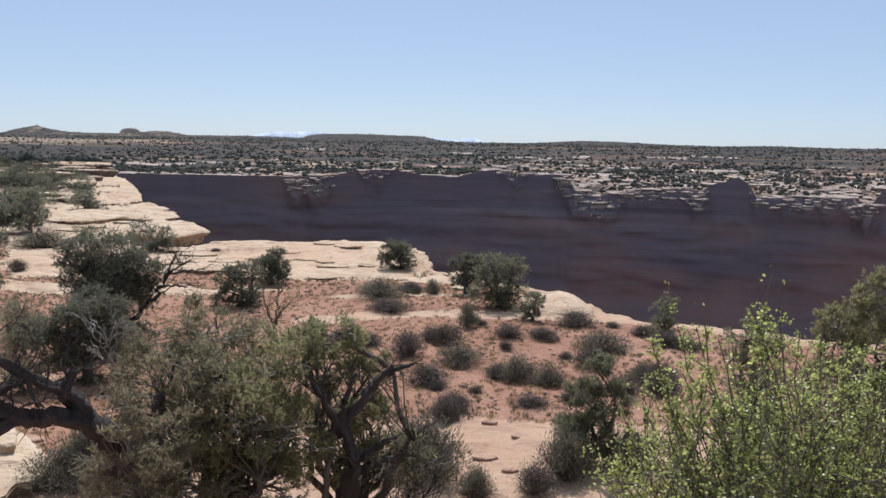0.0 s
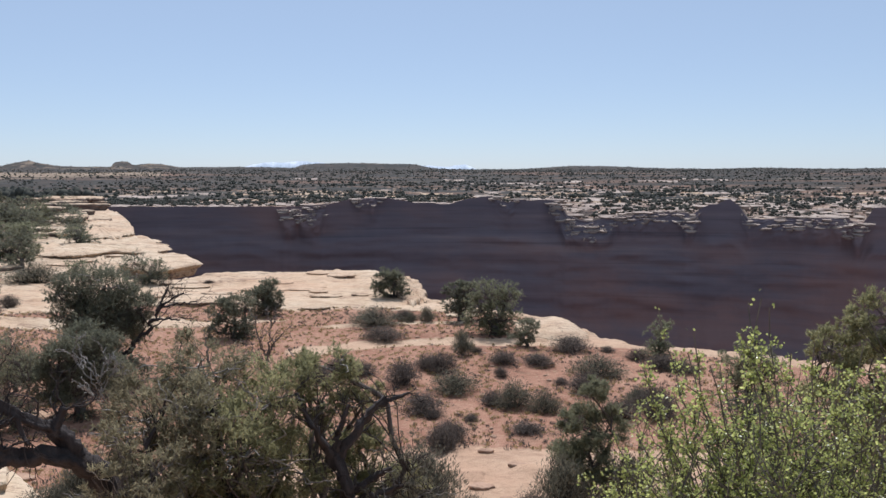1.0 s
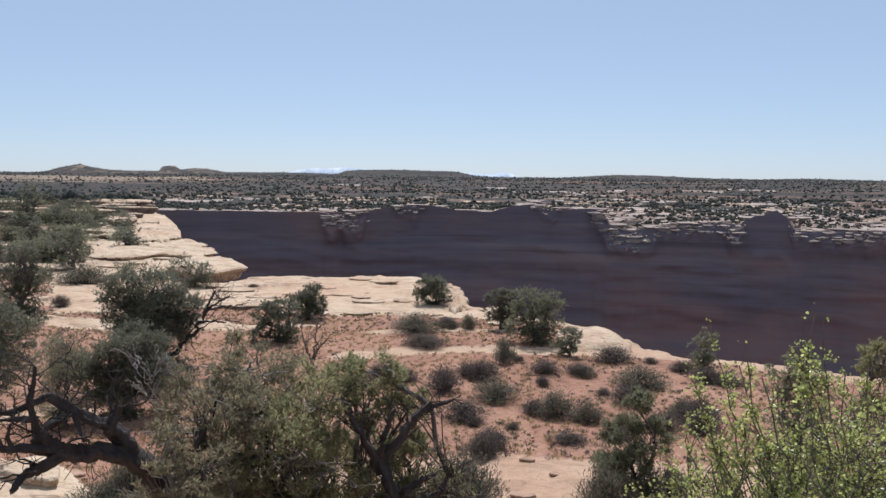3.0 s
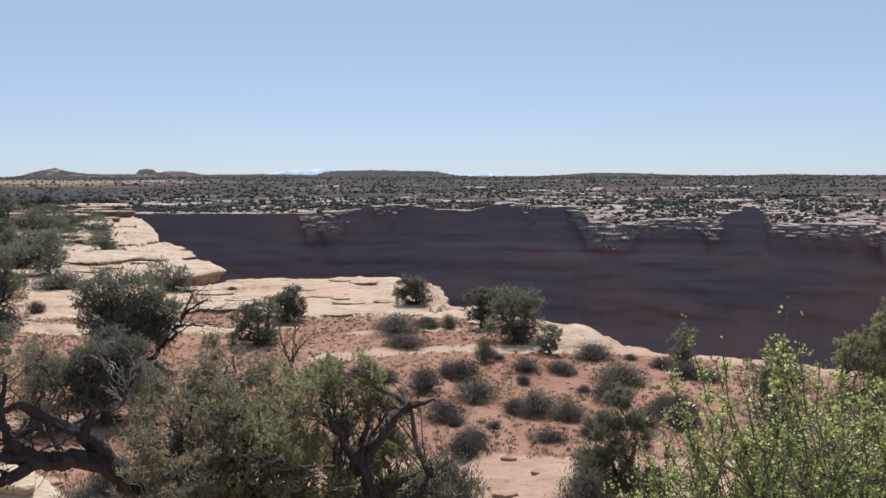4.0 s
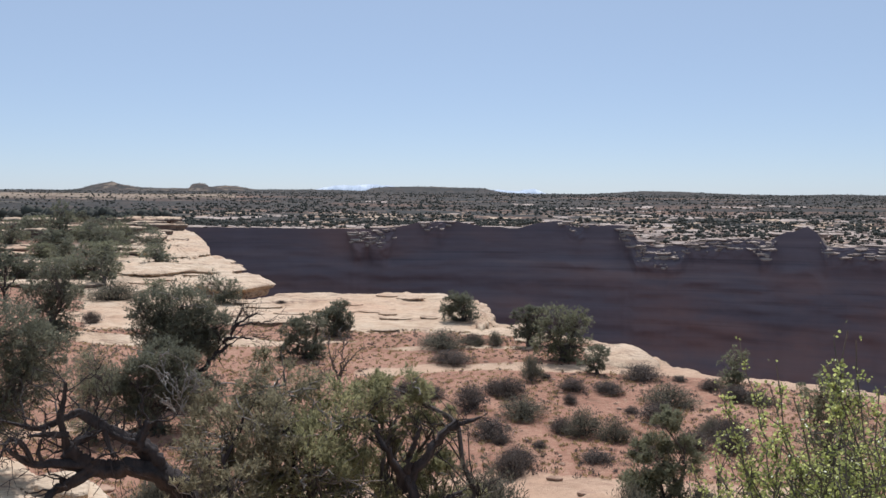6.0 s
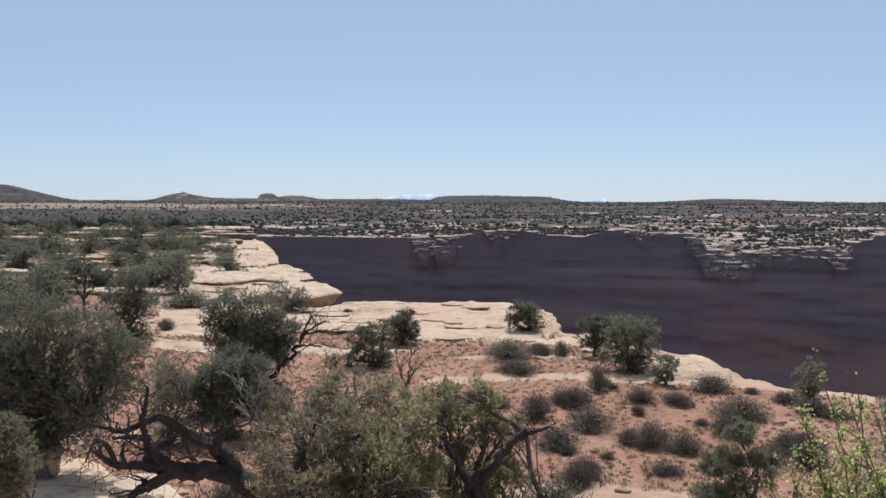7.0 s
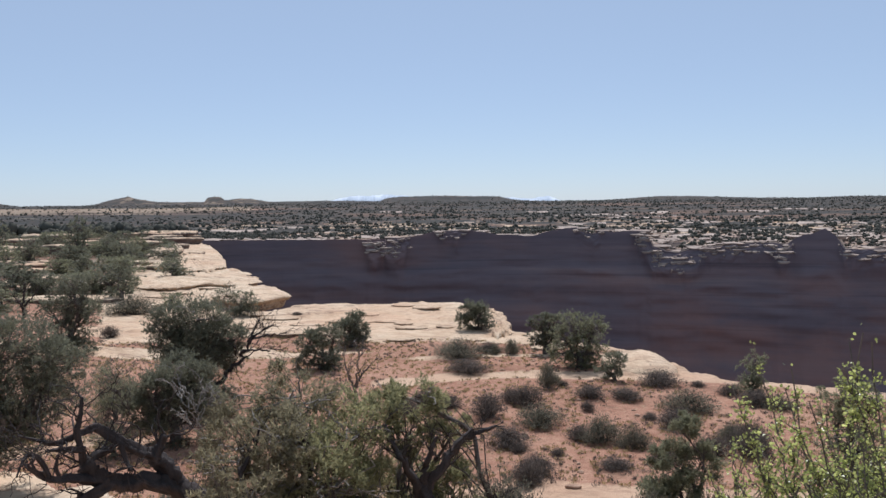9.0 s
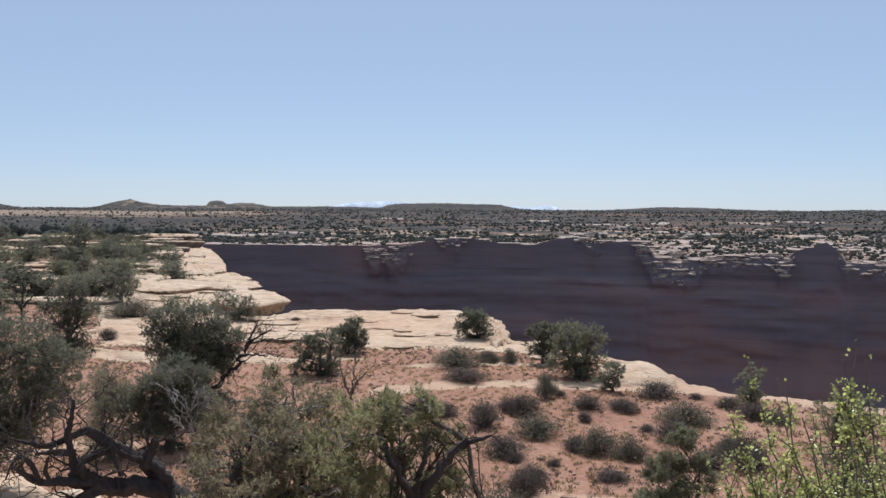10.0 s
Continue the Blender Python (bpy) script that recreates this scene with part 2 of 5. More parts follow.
def near_height(x, y):
    """The near mesa: a slope below the camera's foot, then slickrock and red soil, almost level."""
    r = np.hypot(x, y)
    base = -4.3 * smooth(0.8, 11.5, r)
    roll = 0.16 * fbm(x / 7, y / 7, 4, 2) * smooth(3, 12, r)
    bed = fbm(x / 5 + 7, y / 3, 4, 9) * 2.6
    step = (np.floor(bed) + smooth(0.45, 0.55, bed - np.floor(bed))) * 0.085
    small = 0.03 * fbm(x * 1.6, y * 1.6, 3, 4)
    rise = 0.5 * smooth(50, 140, r)
    return base + roll + small + rise + step * smooth(12, 16, r) * (0.35 + 0.65 * rockness(x, y)) + 0.08


def rockness(x, y):
    r, az = np.hypot(x, y), np.degrees(np.arctan2(x, y))
    wob = 3.0 * fbm(x / 5, y / 4, 3, 21)
    fore = 1 - smooth(17.2, 18.6, r + wob * 0.55)
    shelf = smooth(34.0, 36.0, r + 0.6 * wob - 3.6 * smooth(-9, -14, az) - 0.12 * np.clip(az + 8, 0, 20)) * (1 - 0.75 * smooth(60, 95, r) * smooth(-20.5, -22.5, az)) * (1 - 0.8 * smooth(-25.5, -28, az))
    strip = np.clip(1.5 * np.exp(-(((r - 28.8 - 0.04 * (az - 4) + 0.18 * wob) / 0.62) ** 2)), 0, 1) * smooth(-12, -8, az)
    strip2 = 0.9 * np.exp(-(((r - 32.4 + 0.3 * wob) / 0.35) ** 2)) * smooth(-10, -6, az) * smooth(9, 6, az)
    rim = smooth(2.2, 0.9, rim_radius(az) - r) * (1 - 0.7 * smooth(120, 140, r))
    shelf = shelf * (1 - 0.7 * smooth(120, 140, r))
    patch = 0.8 * smooth(0.25, 0.42, fbm(x / 6, y / 2.5, 3, 44)) * smooth(19, 24, r)
    return np.clip(np.maximum.reduce([fore, shelf, strip, strip2, rim, patch]), 0, 1)


def far_height(az, r):
    """The plateau past the canyon, and the hills that make the horizon."""
    x, y = r * np.sin(np.radians(az)), r * np.cos(np.radians(az))
    z = FAR_Z + 13.0 * smooth(430, 1500, r) + 5.5 * smooth(1500, 3000, r)
    z = z + 1.5 * fbm(x / 90, y / 60, 4, 31) * smooth(400, 600, r)
    return z


SKYLINE = (  # degrees, height of the far skyline over the eye's level, degrees
    (-60, 0.6), (-40, 1.1), (-36.7, 1.02), (-35.2, 0.93), (-33.7, 0.56), (-32.1, 0.15), (-31.3, 0.02), (-27.4, 0.02), (-26.9, 0.12), (-26.3, 0.30), (-25.6, 0.47), (-25.1, 0.55), (-24.6, 0.42),
    (-23.6, 0.23), (-22.3, 0.17), (-20.5, 0.19), (-20.32, 0.44), (-19.9, 0.52), (-19.44, 0.46), (-19.23, 0.28), (-18.2, 0.38), (-17.5, 0.34), (-16.45, 0.15), (-12.5, 0.17), (-9.2, 0.11), (-8.75, 0.30),
    (-7.7, 0.40), (-4.7, 0.42), (-1.35, 0.34), (-0.2, 0.09), (2.8, -0.09), (4.3, -0.07), (7.2, 0.11), (9.0, 0.23), (11.2, 0.21), (14.7, 0.07), (17.7, 0.01), (20.6, 0.10), (24.9, 0.02), (32, 0.12), (60, 0.1))


def horizon_elevation(az):
    """Height of the far skyline in degrees."""
    return np.interp(az, [k for k, _ in SKYLINE], [k for _, k in SKYLINE]) + 0.022 * fbm(az * 3, az * 0, 4, 8)


FAR_RIM = (  # degrees, how high the brink of the far cliff stands below the eye's level, degrees
    (-30, -2.2), (-14.8, -2.37), (-8.8, -2.42), (-6.5, -2.18), (-5.6, -1.95), (-3.1, -1.87), (-1.3, -2.2), (0.9, -2.3), (2.4, -1.9), (4.1, -1.75), (4.8, -2.2),
    (5.4, -2.0), (8.2, -2.06), (8.7, -3.0), (10.1, -3.45), (11.9, -3.1), (15.5, -2.72), (16.8, -2.9), (17.3, -2.45), (18.4, -2.1), (19.0, -1.85), (19.6, -2.3), (20.1, -3.1),
    (22.4, -3.05), (25.6, -2.98), (26.6, -3.3), (27.2, -2.3), (29.2, -2.2), (40, -2.4))


def far_brink(az):
    """Radius and height of the far brink: lower brinks stand nearer, as steps below the plateau."""
    e = np.interp(az, [k for k, _ in FAR_RIM], [k for _, k in FAR_RIM]) + 0.07 * fbm(az * 2.3, az * 0 + 1, 4, 14)
    r = 405 + 1.5 * (e + 2.2) + 7 * fbm(az / 4.5, az * 0 + 5, 3, 17)
    return r, EYE + r * np.tan(np.radians(e))


APRONS = ((-10.4, -7.2, 9.0), (-5.5, -3.5, 4.0), (3.6, 5.6, 3.0), (7.6, 12.2, 9.5), (11.8, 17.2, 4.5), (15.9, 17.3, 7.5), (19.6, 26.5, 5.0), (25.2, 27.0, 8.0))


def apron_depth(az):
    """How far below the far brink broken steps hang, in metres."""
    d = 0 * az
    for a0, a1, low in APRONS:
        d = np.maximum(d, low * smooth(a0, a0 + 0.5, az) * smooth(a1, a1 - 0.5, az) * (0.55 + 0.7 * value_noise(az * 2.2, az * 0 + low, 23)))
    return d


GRID = {}


def build_ground():
    az = np.concatenate([np.arange(-180, -44, 4.0), np.arange(-43, 34, 0.125), np.arange(34, 179, 4.0), [180.0]])
    cols = len(az)
    canyon = smooth(-22.3, -20.6, az)
    rim = rim_radius(az)
    rows, cover = [], []

    def row(r, z, rock, wall, sage_, tan=0.0):
        a = np.radians(az)
        rows.append(np.stack([r * np.sin(a), r * np.cos(a), z + 0 * r], 1))
        cover.append(np.stack([rock + 0 * r, wall + 0 * r, sage_ + 0 * r, tan + 0 * r], 1))

    # rings of one radius in the near ground, then out to the rim
    middle = np.minimum(rim * 0.985, 48.0)
    rings = [0.02 + 27.48 * (k / 149) ** 1.3 + 0 * az for k in range(150)]
    rings += [27.5 + (middle - 27.5) * k / 70 for k in range(1, 71)]
    rings += [middle + (rim - middle) * (k / 70) ** 1.25 for k in range(1, 71)]
    inner = len(rings)
    for r in rings:
        x, y = r * np.sin(np.radians(az)), r * np.cos(np.radians(az))
        lip = -0.25 * smooth(0.9, 0.0, rim - r) ** 2 * canyon
        row(r, near_height(x, y) + lip, rockness(x, y), 0, 0.6 * smooth(-0.15, 0.25, fbm(x / 9, y / 6, 3, 47)) * smooth(45, 80, r) * smooth(-21, -23, az), 1 - smooth(22, 40, r))
    z_rim = rows[-1][:, 2].copy()
    # the near brink: undercut beds going down out of sight
    down = 14
    for k in range(1, down + 1):
        u = k / down
        d = 0.12 * k + 0.09 * k * k + 56 * u ** 5
        r = rim + canyon * (-0.10 * min(k, 4) + 22 * u ** 5 + 0.28 * fbm(az * 4, az * 0 + k * 0.9, 4, 6)) + (1 - canyon) * 12 * u
        x, y = r * np.sin(np.radians(az)), r * np.cos(np.radians(az))
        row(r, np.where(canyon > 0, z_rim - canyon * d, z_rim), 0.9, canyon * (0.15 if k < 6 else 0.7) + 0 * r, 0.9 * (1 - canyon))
    rb, zb = far_brink(az)
    z_low = rows[-1][:, 2].copy()
    r_low = np.hypot(rows[-1][:, 0], rows[-1][:, 1])
    for k in range(1, 6):
        u = k / 5
        r = r_low + (rb - 60 - r_low) * u
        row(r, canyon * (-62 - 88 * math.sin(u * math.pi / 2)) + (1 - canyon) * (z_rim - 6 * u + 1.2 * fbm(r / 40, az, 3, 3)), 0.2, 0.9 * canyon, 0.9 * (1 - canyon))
    # the far wall, from its foot to the brink, bed by bed
    beds = 120
    hang = apron_depth(az)
    z_foot = rows[-1][:, 2].copy()
    for k in range(1, beds + 1):
        u = 1 - (1 - k / beds) ** 1.9
        z = z_foot + (zb - z_foot) * u
        level = z / 135.0 + 0.004 * fbm(az / 5, az * 0, 2, 55)
        hard = 1.7 * fbm(level * 13.0, az / 9, 3, 51) + 1.5 * fbm(level * 48.0, az / 2.5, 3, 52)
        out = 34 * (1 - u) ** 1.1 + 9 * (1 - smooth(0.50, 0.66, u)) + 2 * (1 - smooth(0.86, 0.9, u))
        flute = 0.7 * fbm(az * 0.9 + 0.4 * u, np.full(cols, u * 5.0), 5, 53) * math.sin(min(1.0, 2.2 * (1 - u) + 0.12) * math.pi / 2)
        turn = az + 0.2 * fbm(np.full(cols, u * 7.0), az / 6, 3, 58) * min(1, 4 * (1 - u))
        r = far_brink(turn)[0] - out + (hard + flute) * min(1, 6 * (1 - u))
        depth = np.minimum(zb - z, hang)
        ragged = depth / 1.25 + 0.9 * fbm(az * 3.1, (zb - z) / 3.0, 4, 77)
        tread = (np.floor(ragged) + smooth(0.62, 1.0, ragged - np.floor(ragged))) * 1.25
        hung = np.clip(tread, 0, 12) * smooth(0.3, 1.2, hang) * (1 - 0.85 * smooth(0.0, 9.0, zb - z - hang))
        r = r - 0.6 * hung - 0.8 * fbm(az * 9, (zb - z) / 1.2, 3, 78) * smooth(0.5, 2, hang) * smooth(0, 1, depth) * smooth(8, 0, zb - z - hang)
        broken = smooth(0.5, 1.5, hang) * smooth(0.8, 0.2, zb - z - hang)
        plain = z_rim - 6 - (3 + 0 * az) * u
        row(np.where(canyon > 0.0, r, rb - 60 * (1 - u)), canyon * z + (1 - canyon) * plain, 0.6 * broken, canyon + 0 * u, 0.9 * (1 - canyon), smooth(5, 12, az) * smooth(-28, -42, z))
    # stepped brink, ledge over ledge, up to the plateau
    row(np.hypot(rows[-1][:, 0], rows[-1][:, 1]), rows[-1][:, 2].copy(), 1.0, 0.0, 0.9 * (1 - canyon))
    z_now, r_now = rows[-1][:, 2].copy(), rb.copy()
    z_top = far_height(az, np.full(cols, 470.0))
    steps = 9
    for k in range(steps):
        lift = (z_top - z_now) / (steps - k) * (0.4 + 1.2 * hash01(np.floor(az * 2.1 + 7 * k), np.full(cols, k), 3))
        run = 3.0 + 9.0 * value_noise(az * 1.5, np.full(cols, k * 4.7), 61) ** 1.5
        # risers take the shade-toned cliff colour, treads stay pale
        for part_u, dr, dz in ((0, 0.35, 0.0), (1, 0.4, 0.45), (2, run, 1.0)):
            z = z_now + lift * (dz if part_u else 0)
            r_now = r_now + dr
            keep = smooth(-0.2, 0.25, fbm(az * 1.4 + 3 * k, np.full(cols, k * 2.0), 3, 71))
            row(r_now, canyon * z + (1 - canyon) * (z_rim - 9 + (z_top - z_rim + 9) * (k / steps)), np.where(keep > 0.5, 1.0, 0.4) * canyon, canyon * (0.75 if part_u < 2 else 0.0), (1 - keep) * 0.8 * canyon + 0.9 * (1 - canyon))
        z_now = z_now + lift
    far_rows = 150
    z_edge, r_edge = z_now, r_now
    e_top = horizon_elevation(az)
    for k in range(1, far_rows + 1):
        u = k / far_rows
        r = r_edge * (4300 / r_edge) ** u
        x, y = r * np.sin(np.radians(az)), r * np.cos(np.radians(az))
        z = far_height(az, r)
        z = z_edge + (z - z_edge) * smooth(0, 0.1, u) + 1.1 * fbm(x / 22, y / 9, 3, 81) * smooth(0, 0.03, u) * (1 - smooth(0.3, 0.5, u))
        top = EYE + r * np.tan(np.radians(e_top))
        hill = smooth(2500, 3000, r + 160 * fbm(az * 1.3, r / 300, 3, 19))
        z = z + (top - z) * hill * smooth(2300, 3100, r)
        ledge = smooth(0.14, 0.30, fbm(x / 34, y / 9, 4, 91)) * (1 - 0.9 * smooth(0.10, 0.26, u))
        dry = 0.25 * smooth(0.1, 0.4, fbm(x / 140, y / 60, 3, 93)) * smooth(2200, 1200, r) * smooth(-24, -18, az)
        plain = smooth(-16, -19, az) * smooth(1000, 1150, r + 120 * fbm(x / 200, y / 90, 3, 99)) * smooth(1700, 1450, r)
        crag = smooth(0.12, 0.3, fbm(az * 2.2, r / 60, 4, 95)) * smooth(-27, -26, az) * smooth(-16, -17, az) * smooth(2450, 2800, r)
        dry = dry + 0.25 * crag + 0.4 * plain
        row(r, z, np.maximum.reduce([ledge, 0.25 + 0 * r, crag, plain]), 0.0, 1 - 0.85 * ledge - dry)
    row(np.full(cols, 4600.0), np.full(cols, -60.0), 0, 0, 1)
    GRID.update(az=az, r=np.array([np.hypot(k[:, 0], k[:, 1]) for k in rows]), z=np.array([k[:, 2] for k in rows]), near=inner - 1, brink=inner + down + 6 + beds)
    verts = np.concatenate(rows)
    mesh = quad_mesh("ground", verts, grid_quads(len(rows), cols), GROUND, True)
    layer = mesh.color_attributes.new("cover", "FLOAT_COLOR", "POINT")
    layer.data.foreach_set("color", np.clip(np.concatenate(cover), 0, 1).astype(np.float32).ravel())
    ob = new("ground", mesh)
    return tagged(ob, "red desert soil and pale slickrock mesa cut by a deep canyon", "ground", kind="structure")


ground = build_ground()


def ground_z(x, y):
    return float(near_height(np.array([x], float), np.array([y], float))[0])


def far_line(az, r):
    """Heights of the ground past the near rim, at several radii on one bearing."""
    j = int(np.argmin(np.abs(GRID["az"] - az)))
    k = GRID["brink"] if az > -21.8 else GRID["near"]
    return np.interp(r, GRID["r"][k:, j], GRID["z"][k:, j])


def far_z(az, r):
    return float(far_line(az, r))


# ---- sandstone shelves ----
def ring_curve(points, n):
    """A smooth closed curve through the corner points."""
    p = np.array(points, float)
    k = len(p)
    out = []
    for s in np.linspace(0, k, n, endpoint=False):
        i, u = int(s), s - int(s)
        a, b, c, d = p[(i - 1) % k], p[i % k], p[(i + 1) % k], p[(i + 2) % k]
        out.append(0.5 * (2 * b + (c - a) * u + (2 * a - 5 * b + 4 * c - d) * u * u + (3 * b - a - 3 * c + d) * u ** 3))
    return np.array(out)


def shelf(name, outline, z_top, thick, label, dome=0.15, under=0.5, seed=1, category="rock ledge", group="", n=220, rough=1.0, material=None, face=None):
    """A slab of layered sandstone: domed top, rounded lip, undercut beds."""
    c = ring_curve(outline, n)
    mid = c.mean(0)
    s_ = np.arange(n)
    span = np.abs(c - mid).mean()
    jag = 1 + 0.10 * rough * fbm(np.cos(s_ / n * 2 * math.pi) * 5 + seed, np.sin(s_ / n * 2 * math.pi) * 5, 5, seed)
    c = mid + (c - mid) * jag[:, None]
    rows = []
    for u in (0.02, 0.15, 0.3, 0.45, 0.6, 0.72, 0.82, 0.9, 0.955, 0.985, 1.0):
        q = mid + (c - mid) * u
        bed = fbm(q[:, 0] / (0.45 * span) + seed, q[:, 1] / (0.3 * span), 3, seed + 1) * 3
        z = z_top + dome * (1 - u * u) + 0.22 * rough * dome * (np.floor(bed) + smooth(0.4, 0.6, bed - np.floor(bed))) - 0.1 * thick * smooth(0.95, 1.0, np.full(n, u)) ** 2 + 0.05 * rough * min(thick, 1.0) * fbm(q[:, 0] * 1.1, q[:, 1] * 1.1, 4, seed + 8)
        rows.append(np.column_stack([q, z]))
    rows.append(rows[-1].copy())
    layers = 16
    for k in range(1, layers + 1):
        u = k / layers
        cut = 1 - under * (0.55 * u + 0.45 * smooth(0.15, 0.4, np.full(n, u))) * 0.5
        cut = cut + 0.03 * fbm(np.full(n, u * 13.0), s_ / n * 14, 4, seed + 3) + 0.035 * (hash01(np.full(n, float(k // 2)), np.zeros(n), seed) - 0.5)
        q = mid + (c - mid) * cut[:, None]
        rows.append(np.column_stack([q, np.full(n, z_top - 0.12 * thick - 0.88 * thick * u)]))
    mesh = quad_mesh(name, np.concatenate(rows), grid_quads(len(rows), n, True), material or STONE, True)
    # side beds below the lip take the second tone, shade put into colour
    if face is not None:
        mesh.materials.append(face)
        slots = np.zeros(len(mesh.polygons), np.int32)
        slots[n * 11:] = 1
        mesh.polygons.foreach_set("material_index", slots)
    ob = new(name, mesh)
    return tagged(ob, label, category, group)


SLAB = "pale layered sandstone ledge overhanging the canyon rim"
shelf("sandstone_ledge", [(-18.71, 50.41), (-18.13, 54.70), (-16.23, 54.21), (-13.60, 49.89), (-13.52, 47.97), (-14.43, 46.01), (-16.18, 46.30)], EYE - 5.3, 0.75, SLAB, 0.10, 0.45, 3)
shelf("sandstone_block", [(-2.41, 44.50), (-1.70, 44.86), (-1.24, 44.23), (-0.75, 42.75), (-0.51, 40.75), (-0.30, 38.23), (-0.50, 36.55), (-0.96, 36.16), (-1.61, 38.01), (-2.29, 41.25)], EYE - 5.62, 3.2, "cracked pale sandstone block at the canyon rim", 0.10, 0.06, 5, "rock", rough=2.6)
shelf("sandstone_dome", [(2.97, 31.70), (4.29, 32.74), (5.07, 31.94), (5.37, 29.30), (4.76, 28.29), (3.36, 29.06)], EYE - 5.75, 1.6, "smooth rounded sandstone hump at the canyon rim", 0.36, 0.15, 6, "rock", rough=0.25)
shelf("sandstone_ledge", [(-30.48, 61.43), (-29.21, 69.25), (-24.68, 70.68), (-20.23, 64.23), (-18.63, 58.11), (-22.26, 58.86), (-24.39, 55.83)], EYE - 5.55, 0.5, "broad pale slickrock ledge with a dark undercut", 0.15, 0.15, 7, rough=2.0)
shelf("sandstone_ledge", [(-35.77, 79.95), (-37.59, 92.40), (-31.48, 86.62), (-26.00, 74.02), (-25.14, 67.79), (-28.95, 69.85)], EYE - 5.25, 1.0, "pale sandstone ledge stepping down to the canyon", 0.2, 0.15, 8, rough=2.0)
shelf("sandstone_ledge", [(-38.81, 87.78), (-40.67, 95.66), (-37.93, 93.24), (-35.14, 87.16), (-34.80, 82.56)], EYE - 4.6, 1.2, "small pale sandstone ledge among bushes", 0.05, 0.3, 9, rough=2.0, face=SHADE_STONE)
shelf("sandstone_ledge", [(-58.0, 128.0), (-58.5, 133.0), (-54.0, 134.0), (-50.5, 131.5), (-50.2, 126.5), (-54.0, 125.0)], EYE - 4.1, 1.8, "short pale sandstone ledge with a deep shaded undercut", 0.03, 0.3, 10, rough=2.4, face=SHADE_STONE)
shelf("sandstone_ledge", [(-38.93, 61.35), (-41.46, 70.56), (-40.53, 75.07), (-33.89, 63.27), (-33.23, 56.52)], EYE - 5.7, 0.5, "flat pale slickrock among junipers", 0.1, 0.3, 13)
shelf("sandstone_ledge", [(-44.26, 57.43), (-44.83, 61.42), (-41.76, 59.83), (-40.05, 56.72), (-40.61, 54.40)], EYE - 5.7, 0.5, "flat pale slickrock among junipers", 0.1, 0.3, 14)
shelf("sandstone_slab", [(-10.14, 14.05), (-11.09, 16.88), (-10.04, 16.72), (-8.94, 15.90), (-7.66, 15.55), (-6.60, 13.79), (-7.71, 12.15)], EYE - 5.6, 0.4, "smooth pale slickrock slab under the twisted juniper", 0.08, 0.2, 15)
shelf("sandstone_slab", [(-8.43, 14.69), (-8.65, 15.39), (-8.14, 15.55), (-7.73, 15.27), (-7.42, 14.38)], EYE - 5.35, 0.35, "loose sandstone slab with a shaded edge", 0.04, 0.15, 16, "rock")
shelf("sandstone_boulder", [(-11.84, 16.84), (-12.07, 17.69), (-11.40, 17.30), (-10.56, 16.33), (-10.25, 15.59), (-10.85, 15.69)], EYE - 5.0, 0.9, "pale rounded boulder behind a small juniper", 0.25, 0.2, 17, "rock")
for cx, w, d, sd in [(-5.0, 46.09, 0.78, 20), (-9.9, 39.53, 0.83, 21), (-4.89, 35.12, 0.6, 22), (-8.47, 42.67, 0.88, 23), (-12.26, 43.18, 0.91, 24), (-3.29, 39.33, 0.53, 25), (-7.84, 35.23, 0.44, 26), (-12.49, 38.91, 0.69, 27), (0.88, 36.84, 0.62, 28), (1.13, 33.65, 0.68, 29), (-24.32, 61.36, 1.34, 30), (-22.16, 46.71, 1.05, 31)]:
    shelf("sandstone_flake", [(cx - d, w), (cx - d * 0.3, w + 1.0), (cx + d * 0.6, w + 0.7), (cx + d, w - 0.1), (cx + d * 0.2, w - 0.55), (cx - d * 0.7, w - 0.4)], ground_z(cx, w) + 0.07, 0.2, "thin sandstone flake lying on slickrock", 0.03, 0.5, sd, "rock", "flakes on the slickrock", 60)

odd = random.Random(31)
for k in range(15):
    a, r = -38.5 + 16.0 * (k + odd.uniform(0, 1)) / 15, odd.uniform(100, 140)
    x, y = r * math.sin(radians(a)), r * math.cos(radians(a))
    w, d = odd.uniform(1.4, 4.2), odd.uniform(0.8, 1.8)
    shelf("sandstone_ledge", [(x - w, y - w * 0.3), (x - w * 0.4, y + d), (x + w * 0.5, y + d), (x + w, y + w * 0.3), (x + w * 0.3, y - d * 0.7), (x - w * 0.6, y - d)], ground_z(x, y) + odd.uniform(0.5, 1.3), odd.uniform(0.9, 1.6), "broken sandstone ledge with a face coloured dark for shade", 0.04, 0.3, 140 + k, "rock ledge", "broken ledges on the left plateau", 72, 2.4, None, SHADE_STONE)
for k in range(36):
    r, a = (odd.uniform(37, 48), odd.uniform(-17, -5)) if k < 18 else (odd.uniform(48, 74), odd.uniform(-26, -19.5))
    x, y = r * math.sin(radians(a)), r * math.cos(radians(a))
    w, d = odd.uniform(0.4, 1.4), odd.uniform(0.4, 0.9)
    shelf("sandstone_flake", [(x - w, y), (x - w * 0.4, y + d), (x + w * 0.5, y + d * 0.8), (x + w, y - d * 0.1), (x + w * 0.3, y - d * 0.6), (x - w * 0.6, y - d * 0.3)], ground_z(x, y) + odd.uniform(0.04, 0.1), 0.18, "thin sandstone flake lying on slickrock", 0.02, 0.5, 90 + k, "rock", "flakes on the slickrock", 48)
